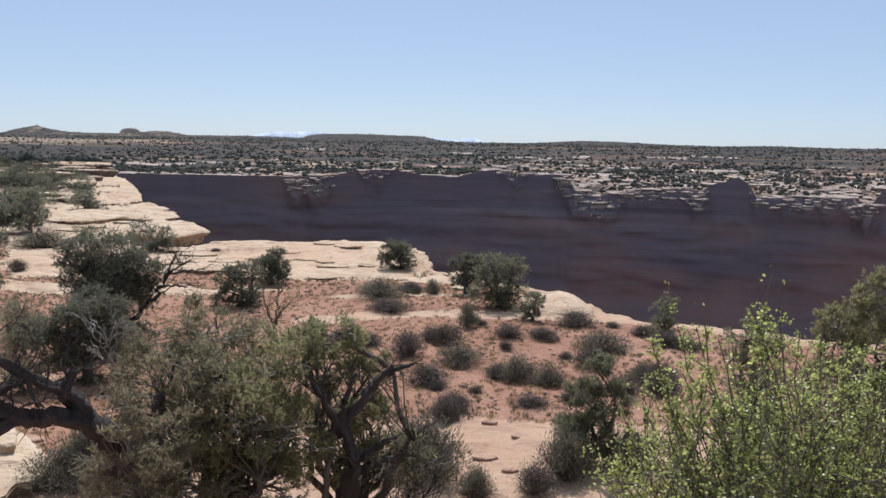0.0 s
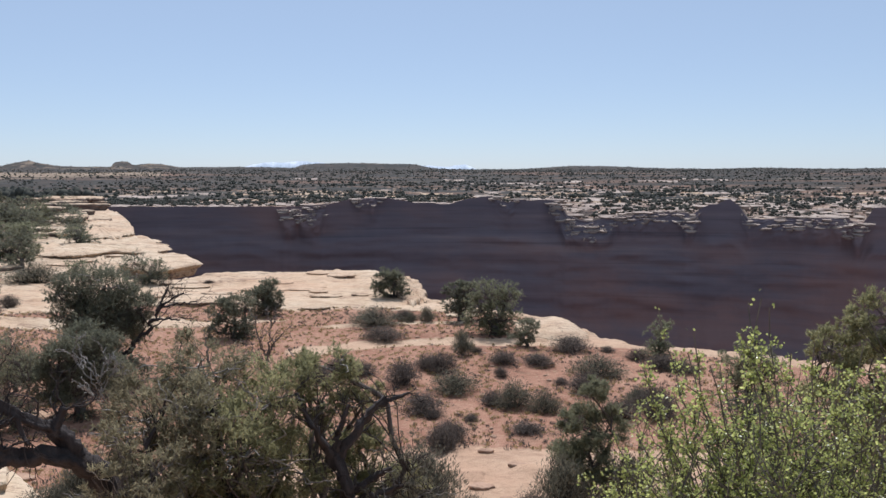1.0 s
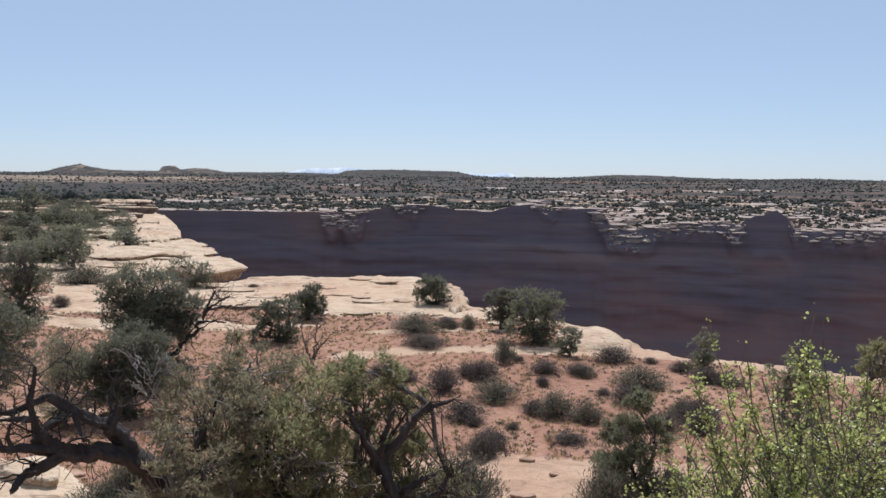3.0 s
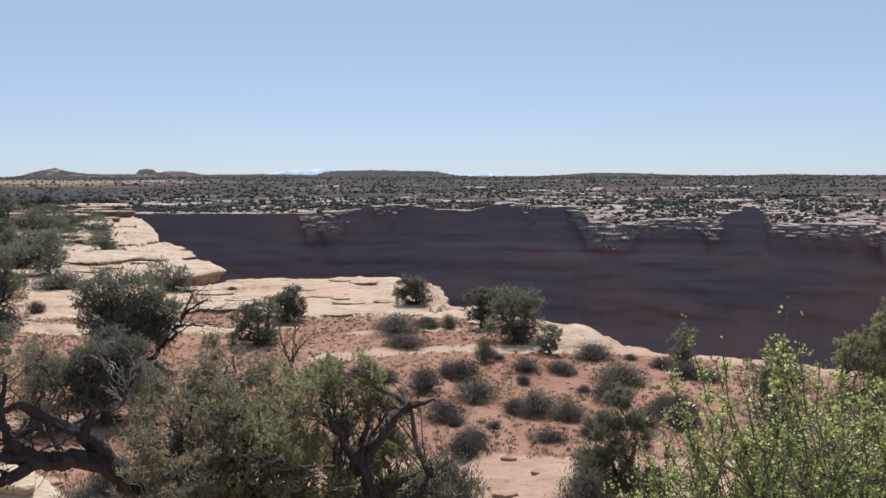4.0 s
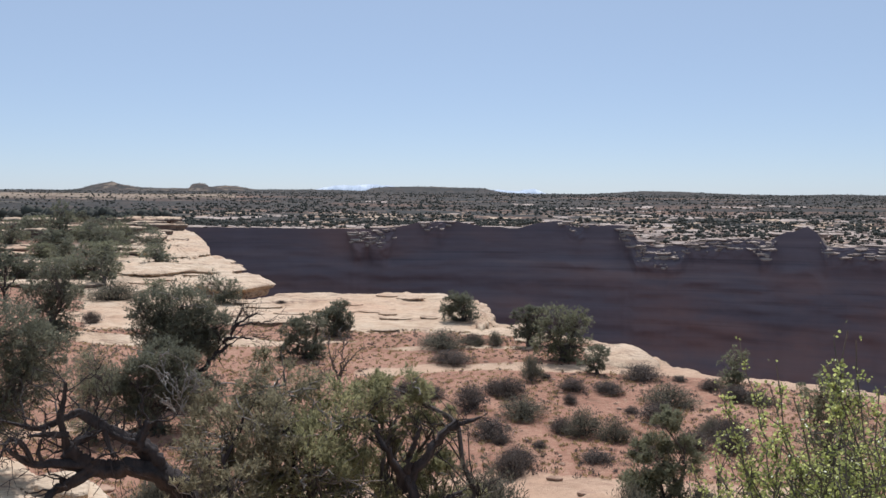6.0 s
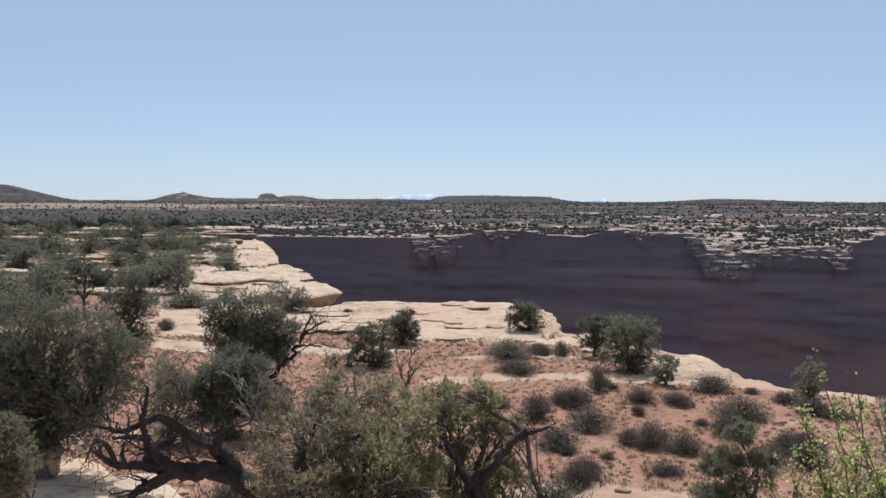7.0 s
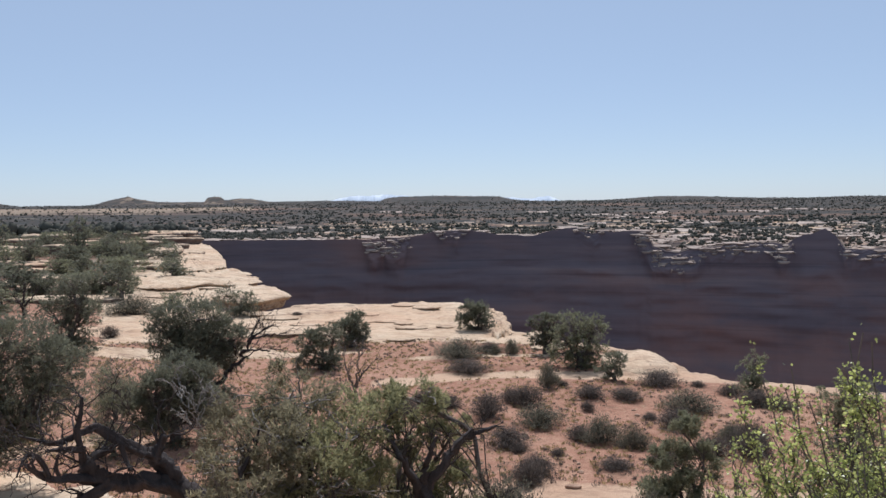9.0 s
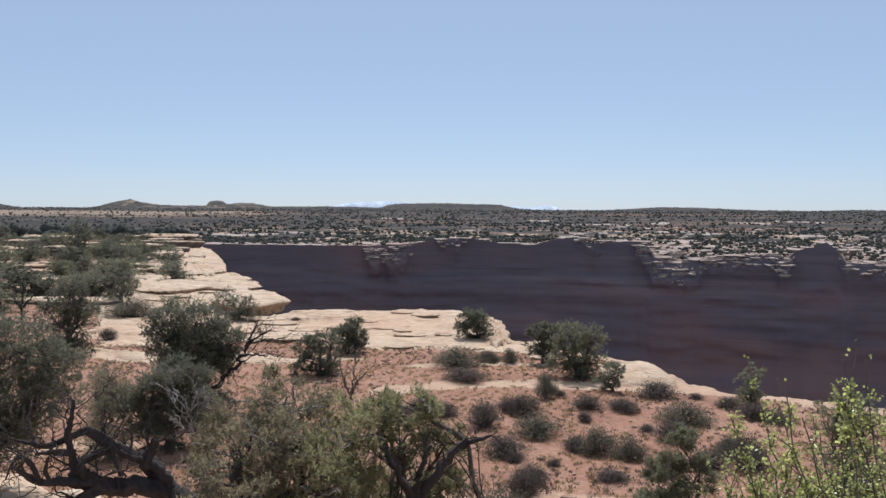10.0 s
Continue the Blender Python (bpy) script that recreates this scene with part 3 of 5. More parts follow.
for k in range(44):
    r, a = odd.uniform(55, 155), odd.uniform(-38, -21.8)
    x, y = r * math.sin(radians(a)), r * math.cos(radians(a))
    w, d = odd.uniform(1.0, 3.6), odd.uniform(0.8, 2.0)
    shelf("sandstone_ledge", [(x - w, y), (x - w * 0.4, y + d), (x + w * 0.5, y + d * 0.8), (x + w, y - d * 0.1), (x + w * 0.3, y - d * 0.7), (x - w * 0.6, y - d * 0.5)], ground_z(x, y) + odd.uniform(0.12, 0.45) + 0.006 * (r - 55), odd.uniform(0.4, 0.7) + 0.008 * (r - 55), "low pale sandstone ledge among junipers", 0.03, 0.35, 40 + k, "rock ledge", "low ledges on the left plateau", 64, 2.0, None, SHADE_STONE)

for x, y, w in [(0.9, 15.55, 0.24), (0.66, 13.83, 0.26), (1.01, 13.61, 0.18), (1.31, 14.87, 0.15), (0.54, 14.31, 0.14), (1.66, 16.63, 0.19), (1.09, 17.48, 0.17), (-7.83, 15.97, 0.29), (-8.03, 15.5, 0.34)]:
    shelf("sandstone_flake", [(x - w, y), (x - w * 0.4, y + w * 0.7), (x + w * 0.5, y + w * 0.5), (x + w, y - w * 0.1), (x + w * 0.3, y - w * 0.5), (x - w * 0.6, y - w * 0.35)], ground_z(x, y) + 0.05, 0.12, "thin broken sandstone flake on the near slickrock", 0.01, 0.3, int(y * 7), "rock", "flakes on the near slickrock", 40, 2.5, TAN_STONE)


# ---- plants ----
def tube(points, radii, sides=6, flute=0.0):
    p, r = np.asarray(points, float), np.asarray(radii, float)
    if flute:
        p = np.concatenate([p, p[-1:] + (p[-1:] - p[-2:-1]) * 0.06])
        r = np.append(r, r[-1] * 0.05)
    t = np.gradient(p, axis=0)
    t /= np.linalg.norm(t, axis=1, keepdims=True) + 1e-9
    whole = np.abs(t.mean(0))
    a = np.cross(t, np.eye(3)[int(np.argmin(whole))])
    a /= np.linalg.norm(a, axis=1, keepdims=True) + 1e-9
    b = np.cross(t, a)
    ang = np.arange(sides) / sides * 2 * math.pi
    groove = 1 + flute * np.sin(3 * ang[None, :] + np.linspace(0, 5, len(p))[:, None]) + 0.6 * flute * np.sin(5 * ang[None, :] - np.linspace(0, 3, len(p))[:, None])
    v = p[:, None] + (r[:, None] * groove)[:, :, None] * (np.cos(ang)[None, :, None] * a[:, None] + np.sin(ang)[None, :, None] * b[:, None])
    return v.reshape(-1, 3), grid_quads(len(p), sides, True)


def join(pieces):
    verts, quads, n = [], [], 0
    for v, q in pieces:
        verts.append(v)
        quads.append(q + n)
        n += len(v)
    return np.concatenate(verts), np.concatenate(quads)


def bough(rng, a, b, r0, r1, n=9, bend=0.18, knot=0.035, sides=6):
    """A crooked tapering limb from a to b."""
    a, b = np.array(a, float), np.array(b, float)
    u = np.linspace(0, 1, n)[:, None]
    size = np.linalg.norm(b - a)
    off = rng.normal(0, bend * size, 3)
    off[2] = abs(off[2]) * 0.3
    p = a + (b - a) * u + off * (4 * u * (1 - u)) + rng.normal(0, knot * size, (n, 3)) * np.sin(u * math.pi)
    r = r0 + (r1 - r0) * np.linspace(0, 1, n) ** 0.8
    r = r * (1 + 0.05 * rng.normal(0, 1, n))
    return p, np.maximum(r, 0.002), sides


def blades(rng, centres, way, length, width):
    """Small leaf sprays: one narrow four-cornered blade at each centre."""
    k = len(centres)
    way = way / (np.linalg.norm(way, axis=1, keepdims=True) + 1e-9)
    side = np.cross(way, rng.normal(0, 1, (k, 3)))
    side /= np.linalg.norm(side, axis=1, keepdims=True) + 1e-9
    ln = length * rng.uniform(0.6, 1.4, (k, 1))
    wd = width * rng.uniform(0.6, 1.3, (k, 1))
    mid = centres + way * ln * 0.45
    v = np.stack([centres, mid + side * wd * 0.5, centres + way * ln, mid - side * wd * 0.5], 1).reshape(-1, 3)
    return v, np.arange(4 * k).reshape(-1, 4)


def sprays(rng, centre, out, size, count, length, width):
    """A clump of feathery sprays: short shoots that carry small blades along them."""
    n = max(4, count // 11)
    axis = out * 0.55 + (0, 0, 0.35) + rng.normal(0, 0.6, (n, 3))
    axis /= np.linalg.norm(axis, axis=1, keepdims=True)
    start = centre + rng.normal(0, 0.62, (n, 3)) * size * (1.0, 1.0, 0.72)
    reach = np.minimum(0.32, size) * rng.uniform(0.4, 1.1, (n, 1))
    k = rng.integers(0, n, count)
    c = start[k] + axis[k] * reach[k] * rng.uniform(0, 1, (count, 1)) ** 0.8
    return blades(rng, c, axis[k] * 0.9 + rng.normal(0, 0.5, (count, 3)), length, width)


def juniper(at, lobes, seed, trunk_r=0.16, count=9000, length=0.07, width=0.018, leaf=None, wood=None, name="juniper_tree", label="", clumps=22, tight=0.24, bare=0, group="", fork=0.3, skirt=True, dry=None):
    """A juniper: crooked trunk, a limb to each lobe of the crown, twigs to clumps of leaf sprays. lobes: x and y from the foot, z in the world, radius, half height."""
    rng = np.random.default_rng(seed)
    leaf, wood = leaf or JUNIPER, wood or BARK
    if width > 0.016 and not group:
        count, length, width, tight, clumps = int(count * 1.45), length * 0.9, width * 0.7, tight * 1.05, int(clumps * 2.2)
    elif not group:
        count, width = int(count * 1.2), width * 0.78
    tree = empty(name, (at[0], at[1], ground_z(*at) - 0.04))
    lobes = [(l[0], l[1], l[2] - tree.location.z, l[3], l[4]) for l in lobes]
    top = max(l[2] for l in lobes)
    low = min(l[2] - l[4] for l in lobes)
    if skirt and low > 0.15:
        wide = np.mean([l[3] for l in lobes])
        cx, cy, reach = np.mean([l[0] for l in lobes]), np.mean([l[1] for l in lobes]), np.ptp([l[0] for l in lobes]) * 0.3 + 0.1
        lobes = lobes + [(cx + reach * k, cy - 0.1 * abs(k), low * 0.5 + 0.05, wide * 0.95, low * 0.55 + 0.12) for k in (-1, 0, 1)]
    fork_at = np.array([np.mean([l[0] for l in lobes]) * 0.45, np.mean([l[1] for l in lobes]) * 0.45, max(0.12, min(top * fork, low + 0.3 * (top - low)))])
    p, r, s = bough(rng, (0, 0, -0.1), fork_at, trunk_r * 1.3, trunk_r * 0.9, 8, 0.12, 0.03, 9)
    part("trunk", quad_mesh("trunk", *tube(p, r, s, 0.14), wood, True), tree)
    lobe_size = np.array([l[3] * l[3] * l[4] for l in lobes]) ** 0.66
    share = lobe_size / lobe_size.sum()
    twigs = []
    for l, f in zip(lobes, share):
        c, rad = np.array(l[:3]), np.array([l[3], l[3] * 0.9, l[4]])
        p, r, s = bough(rng, fork_at - (0, 0, 0.05), c, trunk_r * 0.55, trunk_r * 0.14, 11, 0.16, 0.04, 7)
        limb = part("limb", quad_mesh("limb", *tube(p, r, s), wood, True), tree)
        k = max(5, int(clumps * (0.5 + 0.5 * f * len(lobes))))
        way = rng.normal(0, 1, (k, 3))
        way[:, 2] += 0.25
        way /= np.linalg.norm(way, axis=1, keepdims=True)
        ends = c + way * rad * rng.uniform(0.5, 1.0, (k, 1))
        for e in ends:
            start = p[rng.integers(4, 11)]
            q, rr, ss = bough(rng, start, e, min(0.016, trunk_r * 0.12), 0.004, 5, 0.14, 0.04, 3)
            twigs.append(tube(q, rr, ss))
        m = max(20, int(count * f / k))
        leaves = []
        for e, w in zip(ends, way):
            size = tight * rng.uniform(0.6, 1.25) * rad.mean()
            leaves.append(sprays(rng, e, w, size, m, length, width))
        tagged(part("foliage", quad_mesh("foliage", *join(leaves), leaf if l[0] > -0.1 or dry is None else dry), limb), kind="stuff")
    for k in range(bare):
        c = lobes[rng.integers(len(lobes))]
        w = rng.normal(0, 1, 3)
        w[1] -= 0.8
        w[2] = abs(w[2]) * 0.6
        e = np.array(c[:3]) + w / np.linalg.norm(w) * c[3] * rng.uniform(0.9, 1.45)
        q, rr, ss = bough(rng, np.array(c[:3]) + w / np.linalg.norm(w) * c[3] * rng.uniform(-0.2, 0.5) + rng.normal(0, 0.12, 3) * c[3], e, trunk_r * 0.13, 0.004, 9, 0.07, 0.05, 4)
        part("dead_branch", quad_mesh("dead_branch", *tube(q, rr, ss), DEAD, True), tree, "bare silvery dead branch")
    tagged(part("branchwork", quad_mesh("branchwork", *join(twigs), wood, True), tree), kind="stuff")
    return tagged(tree, label, "tree", group)


def snag(at, limbs, seed, base_r, name, label, wood, forks=5, depth=2, thin=0.35, group=""):
    """Dead wood: given main limbs (start, end, radius), each forking into bare twigs."""
    rng = np.random.default_rng(seed)
    tree = empty(name, (at[0], at[1], ground_z(*at) - 0.03))
    for k, (a, b, r0) in enumerate(limbs):
        a, b = np.array(a) - (0, 0, tree.location.z), np.array(b) - (0, 0, tree.location.z)
        p, r, s = bough(rng, a, b, r0 * base_r, r0 * base_r * 0.35, 16, 0.055, 0.026, 12)
        limb = part("trunk" if k == 0 else "limb", quad_mesh("limb", *tube(p, r, s, 0.24), wood, True), tree)
        twigs = []
        todo = [(p, r, depth)]
        while todo:
            q, w, d = todo.pop()
            size = np.linalg.norm(q[-1] - q[0])
            for _ in range(forks if d == depth else 3):
                i = rng.integers(len(q) // 3, len(q))
                along = q[min(i + 1, len(q) - 1)] - q[i - 1]
                along /= np.linalg.norm(along) + 1e-9
                way = along + rng.normal(0, 0.65, 3)
                way[2] += 0.35
                way /= np.linalg.norm(way)
                pts, rr, ss = bough(rng, q[i], q[i] + way * size * rng.uniform(0.3, 0.6), max(0.006, w[i] * thin), 0.003, 8, 0.14, 0.05, 5)
                if d == depth:
                    part("branch", quad_mesh("branch", *tube(pts, rr, ss), wood, True), limb)
                else:
                    twigs.append(tube(pts, rr, ss))
                if d > 1:
                    todo.append((pts, rr, d - 1))
        tagged(part("twigwork", quad_mesh("twigwork", *join(twigs), wood, True), limb), kind="stuff")
    return tagged(tree, label, "dead tree", group)


def gnarled(lines, seed, name, label, wood, forks=8):
    """A dead juniper from the bends of its limbs: points, radius at the start, radius at the end."""
    rng = np.random.default_rng(seed)
    foot_ = np.array(lines[0][0][0])
    tree = empty(name, foot_)
    for k, (points, r0, r1) in enumerate(lines):
        q = np.array(points, float) - foot_
        q = np.concatenate([2 * q[:1] - q[1:2], q, 2 * q[-1:] - q[-2:-1]])
        path = []
        for i in range(1, len(q) - 2):
            a, b, c, d = q[i - 1], q[i], q[i + 1], q[i + 2]
            for u in np.linspace(0, 1, 6, endpoint=False):
                path.append(0.5 * (2 * b + (c - a) * u + (2 * a - 5 * b + 4 * c - d) * u * u + (3 * b - a - 3 * c + d) * u ** 3))
        path = np.array(path + [q[-2]])
        rad = (r0 + (r1 - r0) * np.linspace(0, 1, len(path)) ** 0.8) * (1 + 0.07 * rng.normal(0, 1, len(path)))
        path = path + rng.normal(0, 0.1, path.shape) * rad[:, None]
        limb = part("trunk" if k == 0 else "limb", quad_mesh("limb", *tube(path, rad, 16, 0.27), wood, True), tree)
        thin = []
        for _ in range(forks):
            i = int(rng.integers(len(path) // 3, len(path)))
            along = path[min(i + 1, len(path) - 1)] - path[i - 1]
            way = along / (np.linalg.norm(along) + 1e-9) * 0.7 + rng.normal(0, 0.7, 3) + (0, 0, 0.2)
            way /= np.linalg.norm(way)
            p, r, n = bough(rng, path[i], path[i] + way * rng.uniform(0.1, 0.42), min(0.013, rad[i] * 0.4), 0.003, 8, 0.16, 0.05, 5)
            part("branch", quad_mesh("branch", *tube(p, r, n), wood, True), limb)
            for _ in range(2):
                m = int(rng.integers(3, 7))
                w = way + rng.normal(0, 0.6, 3)
                thin.append(tube(*bough(rng, p[m], p[m] + w * rng.uniform(0.05, 0.16), 0.004, 0.0018, 6, 0.15, 0.05, 4)))
        tagged(part("twigwork", quad_mesh("twigwork", *join(thin), wood, True), limb), kind="stuff")
    return tagged(tree, label, "dead tree")


def brush_mesh(seed, leaf, wood, count=1500, spiky=0.0, tufts=30, size=1.0):
    """Meshes of a low mounded desert shrub one metre wide and one high."""
    rng = np.random.default_rng(seed)
    stems, leaves = [], []
    for _ in range(tufts):
        a, q = rng.uniform(0, 2 * math.pi), rng.uniform(0, 1) ** 0.6
        e = np.array((0.5 * q * math.cos(a), 0.5 * q * math.sin(a), (0.95 - 0.72 * q * q) * rng.uniform(0.6, 1.08)))
        w = e + (0, 0, 0.3 + spiky)
        w /= np.linalg.norm(w)
        p, r, s = bough(rng, e * (0.25, 0.25, 0) + rng.normal(0, 0.03, 3) * (1, 1, 0), e, 0.014 * size, 0.004 * size, 6, 0.1, 0.05, 4)
        stems.append(tube(p, r, s))
        m = count // tufts
        c = e * rng.uniform(0.25, 1.0, (m, 1)) ** 0.6 * (1, 1, 1) + rng.normal(0, 0.075, (m, 3)) * (1.3, 1.3, 0.8)
        c[:, 2] = np.abs(c[:, 2])
        leaves.append(blades(rng, c, w * (0.7 + 1.6 * spiky) + rng.normal(0, 0.7, (m, 3)), (0.07 + 0.12 * spiky) * size, 0.022 * size))
    return quad_mesh("stems", *join(stems), wood, True), quad_mesh("leaves", *join(leaves), leaf)


def brush(meshes, at, width, height, seed, name, label, category="shrub", group=""):
    rng = random.Random(seed)
    ob = empty(name, (at[0], at[1], ground_z(*at) - 0.03))
    ob.rotation_euler = (0, 0, rng.uniform(0, 6.28))
    ob.scale = (width, width * rng.uniform(0.85, 1.1), height)
    tagged(part("stemwork", meshes[0], ob), kind="stuff")
    tagged(part("leafage", meshes[1], ob), kind="stuff")
    return tagged(ob, label, category, group)


# the near trees below the camera
juniper((-2.34, 9.21), [(-0.59, -0.38, -1.15, 0.54, 0.70), (-0.19, 0.26, -0.70, 0.53, 0.50), (0.52, 0.11, -0.99, 0.55, 0.58), (0.27, -0.45, -1.43, 0.69, 0.69), (-0.47, -0.55, -1.75, 0.70, 0.51), (0.74, -0.15, -1.67, 0.48, 0.61), (-0.12, -0.66, -0.95, 0.43, 0.49), (-0.21, -0.47, -2.09, 0.71, 0.39), (0.44, -0.21, -2.18, 0.65, 0.39), (-0.81, -0.57, -1.93, 0.52, 0.39)], 11, 0.11, 135000, 0.046, 0.013, JUNIPER_OLIVE, BARK, "juniper_tree", "large olive-green juniper with silvery dead twigs", 34, 0.22, 190, dry=JUNIPER_DRY)
juniper((-1.00, 9.55), [(-0.49, 0.14, -0.76, 0.30, 0.27), (-0.14, 0.39, -0.69, 0.37, 0.24), (-0.26, 0.27, -1.13, 0.34, 0.24), (0.18, 0.52, -1.20, 0.34, 0.28), (-0.41, 0.35, -1.63, 0.38, 0.35), (0.11, 0.51, -1.76, 0.42, 0.35), (-0.15, 0.38, -2.20, 0.53, 0.39), (0.45, 0.53, -2.19, 0.43, 0.35)], 12, 0.11, 42000, 0.046, 0.012, JUNIPER_OLIVE, BARK, "juniper_tree", "half-dead juniper with bare dark forked limbs", 20, 0.22, 40, skirt=False)
juniper((-0.26, 9.40), [(0.00, 0.00, -1.67, 0.36, 0.29), (-0.32, -0.02, -2.06, 0.40, 0.30), (0.29, 0.00, -2.04, 0.33, 0.30), (0.00, 0.00, -2.33, 0.54, 0.27)], 26, 0.05, 15000, 0.042, 0.010, SAGE, DARKWOOD, "desert_shrub", "open twiggy grey-green shrub beside a juniper", 30, 0.22, 26)
snag((-0.97, 9.25), [((-0.01, 0.00, -2.33), (-0.10, -0.01, -1.48), 1.00), ((-0.10, -0.01, -1.61), (0.46, 0.04, -0.89), 0.62), ((-0.07, -0.01, -1.67), (-0.51, -0.07, -0.82), 0.50), ((-0.10, -0.01, -1.54), (0.06, 0.01, -0.97), 0.40), ((0.40, 0.03, -0.98), (0.71, 0.05, -0.85), 0.30), ((-0.01, 0.00, -2.00), (0.52, 0.04, -1.70), 0.50), ((0.02, 0.00, -2.13), (0.65, 0.04, -1.89), 0.45)], 13, 0.12, "juniper_snag", "bare dark juniper trunk with a broken forked top", DARKWOOD, 4, 2, 0.3)
juniper((-2.70, 7.45), [(-0.06, -0.17, -1.17, 0.28, 0.30), (-0.08, 0.12, -0.88, 0.25, 0.26), (0.08, -0.06, -1.52, 0.34, 0.30), (0.20, 0.25, -1.20, 0.30, 0.34)], 28, 0.05, 15000, 0.046, 0.013, JUNIPER_DRY, BARK, "juniper_bush", "small olive juniper growing over a fallen trunk", 20, 0.22, 10)
GNARLED = (
    ([(-2.83, 7.79, -3.5), (-2.85, 7.79, -2.1), (-2.96, 7.69, -1.27), (-3.11, 7.42, -0.97), (-3.27, 7.25, -0.86), (-3.44, 7.11, -0.83), (-3.6, 6.98, -0.74), (-3.69, 6.88, -0.59)], 0.125, 0.055),
    ([(-3.69, 6.88, -0.59), (-3.7, 6.87, -0.46), (-3.73, 6.86, -0.32), (-3.71, 6.87, -0.18), (-3.69, 6.88, -0.01)], 0.036, 0.014),
    ([(-3.53, 7.01, -0.8), (-3.64, 6.85, -0.85), (-3.71, 6.7, -0.88), (-3.72, 6.52, -0.95)], 0.06, 0.022),
    ([(-3.6, 6.98, -0.76), (-3.7, 6.76, -0.67), (-3.8, 6.54, -0.61), (-3.86, 6.44, -0.52), (-3.88, 6.32, -0.42)], 0.048, 0.012),
    ([(-3.1, 7.42, -0.91), (-3.23, 7.37, -0.7), (-3.31, 7.28, -0.61), (-3.5, 7.2, -0.49), (-3.69, 7.1, -0.32)], 0.08, 0.034),
    ([(-3.69, 7.1, -0.32), (-3.78, 6.95, -0.35), (-3.88, 6.78, -0.38), (-3.98, 6.66, -0.32), (-4.07, 6.56, -0.26)], 0.035, 0.008),
    ([(-3.69, 6.88, -0.58), (-3.62, 6.97, -0.53), (-3.56, 7.11, -0.51)], 0.036, 0.03),
    ([(-3.26, 7.3, -0.65), (-3.21, 7.32, -0.54), (-3.18, 7.34, -0.45)], 0.05, 0.028),
    ([(-3.46, 7.1, -0.49), (-3.41, 7.07, -0.62), (-3.35, 7.04, -0.69)], 0.025, 0.012),
    ([(-3.8, 6.54, -0.61), (-3.84, 6.46, -0.42), (-3.9, 6.42, -0.37), (-3.92, 6.35, -0.42), (-3.93, 6.29, -0.51)], 0.022, 0.006),
    ([(-3.69, 6.88, -0.47), (-3.78, 6.72, -0.41), (-3.85, 6.57, -0.39)], 0.03, 0.01),
    ([(-3.76, 6.61, -0.62), (-3.78, 6.6, -0.52), (-3.76, 6.61, -0.42)], 0.02, 0.008),
)
gnarled(GNARLED, 14, "juniper_snag", "twisted dark trunk of a dead juniper on slickrock", DARKWOOD)
BARE_LIMBS = (
    ([(-2.13, 8.73, -3.6), (-2.13, 8.73, -1.91), (-2.17, 8.72, -1.66), (-2.22, 8.7, -1.29), (-2.29, 8.84, -0.79)], 0.062, 0.03),
    ([(-2.72, 8.35, -3.6), (-2.72, 8.35, -1.81), (-2.75, 8.35, -1.56), (-2.81, 8.38, -1.26), (-2.87, 8.46, -1.09)], 0.05, 0.02),
    ([(-2.85, 8.42, -1.15), (-2.73, 8.51, -0.91), (-2.69, 8.57, -0.72)], 0.024, 0.01),
)
gnarled(BARE_LIMBS, 27, "juniper_snag", "bare dark limbs standing inside an olive juniper", DARKWOOD, 5)
snag((-3.46, 8.95), [((0.05, 0.02, -1.13), (0.00, 0.00, -0.49), 0.50), ((0.02, 0.01, -0.87), (-0.23, -0.09, -0.42), 0.40), ((-0.01, 0.00, -0.74), (0.17, 0.07, -0.44), 0.40), ((0.02, 0.01, -0.93), (-0.18, -0.07, -0.67), 0.35)], 15, 0.021, "dead_branches", "thin grey dead branches of a juniper", DEAD, 6, 2, 0.45)
snag((-2.73, 14.24), [((0.00, 0.00, -2.60), (-0.05, -0.01, -1.53), 1.00), ((-0.03, 0.00, -1.62), (-0.22, -0.04, -1.04), 0.70), ((-0.03, 0.00, -1.53), (0.22, 0.04, -1.14), 0.70), ((-0.05, -0.01, -1.82), (-0.35, -0.07, -1.43), 0.60), ((-0.05, -0.01, -1.53), (0.03, 0.01, -0.90), 0.60)], 16, 0.034, "dead_branches", "bare reddish-brown dead juniper branches", BARK, 6, 2, 0.5)
juniper((-8.04, 11.46), [(-0.21, -0.15, -1.79, 0.38, 0.34), (0.05, -0.21, -2.15, 0.34, 0.34), (-0.24, -0.29, -2.28, 0.43, 0.34), (-0.55, -0.41, -1.97, 0.48, 0.48), (-0.18, -0.13, -2.56, 0.48, 0.33)], 17, 0.08, 10000, 0.055, 0.017, JUNIPER, BARK, "juniper_bush", "low grey-green juniper bush beside a boulder", 20, 0.21, 4, skirt=False)
juniper((-10.49, 15.84), [(-0.41, -0.27, -0.85, 1.07, 0.61), (0.37, 0.24, -1.15, 1.01, 0.63), (1.07, 0.66, -1.60, 0.66, 0.63), (-0.42, -0.29, -2.10, 1.15, 0.76), (0.73, 0.46, -2.33, 1.02, 0.64), (-1.07, -0.76, -1.79, 0.89, 0.89), (0.00, 0.00, -2.72, 1.15, 0.58), (-0.76, -0.53, -2.63, 0.90, 0.58), (0.08, 0.05, -3.14, 0.90, 0.52), (-0.44, -0.30, -3.13, 0.77, 0.45)], 18, 0.14, 95000, 0.065, 0.022, JUNIPER_DARK, BARK, "juniper_tree", "large spreading dark green juniper", 34, 0.225, 6, skirt=False)
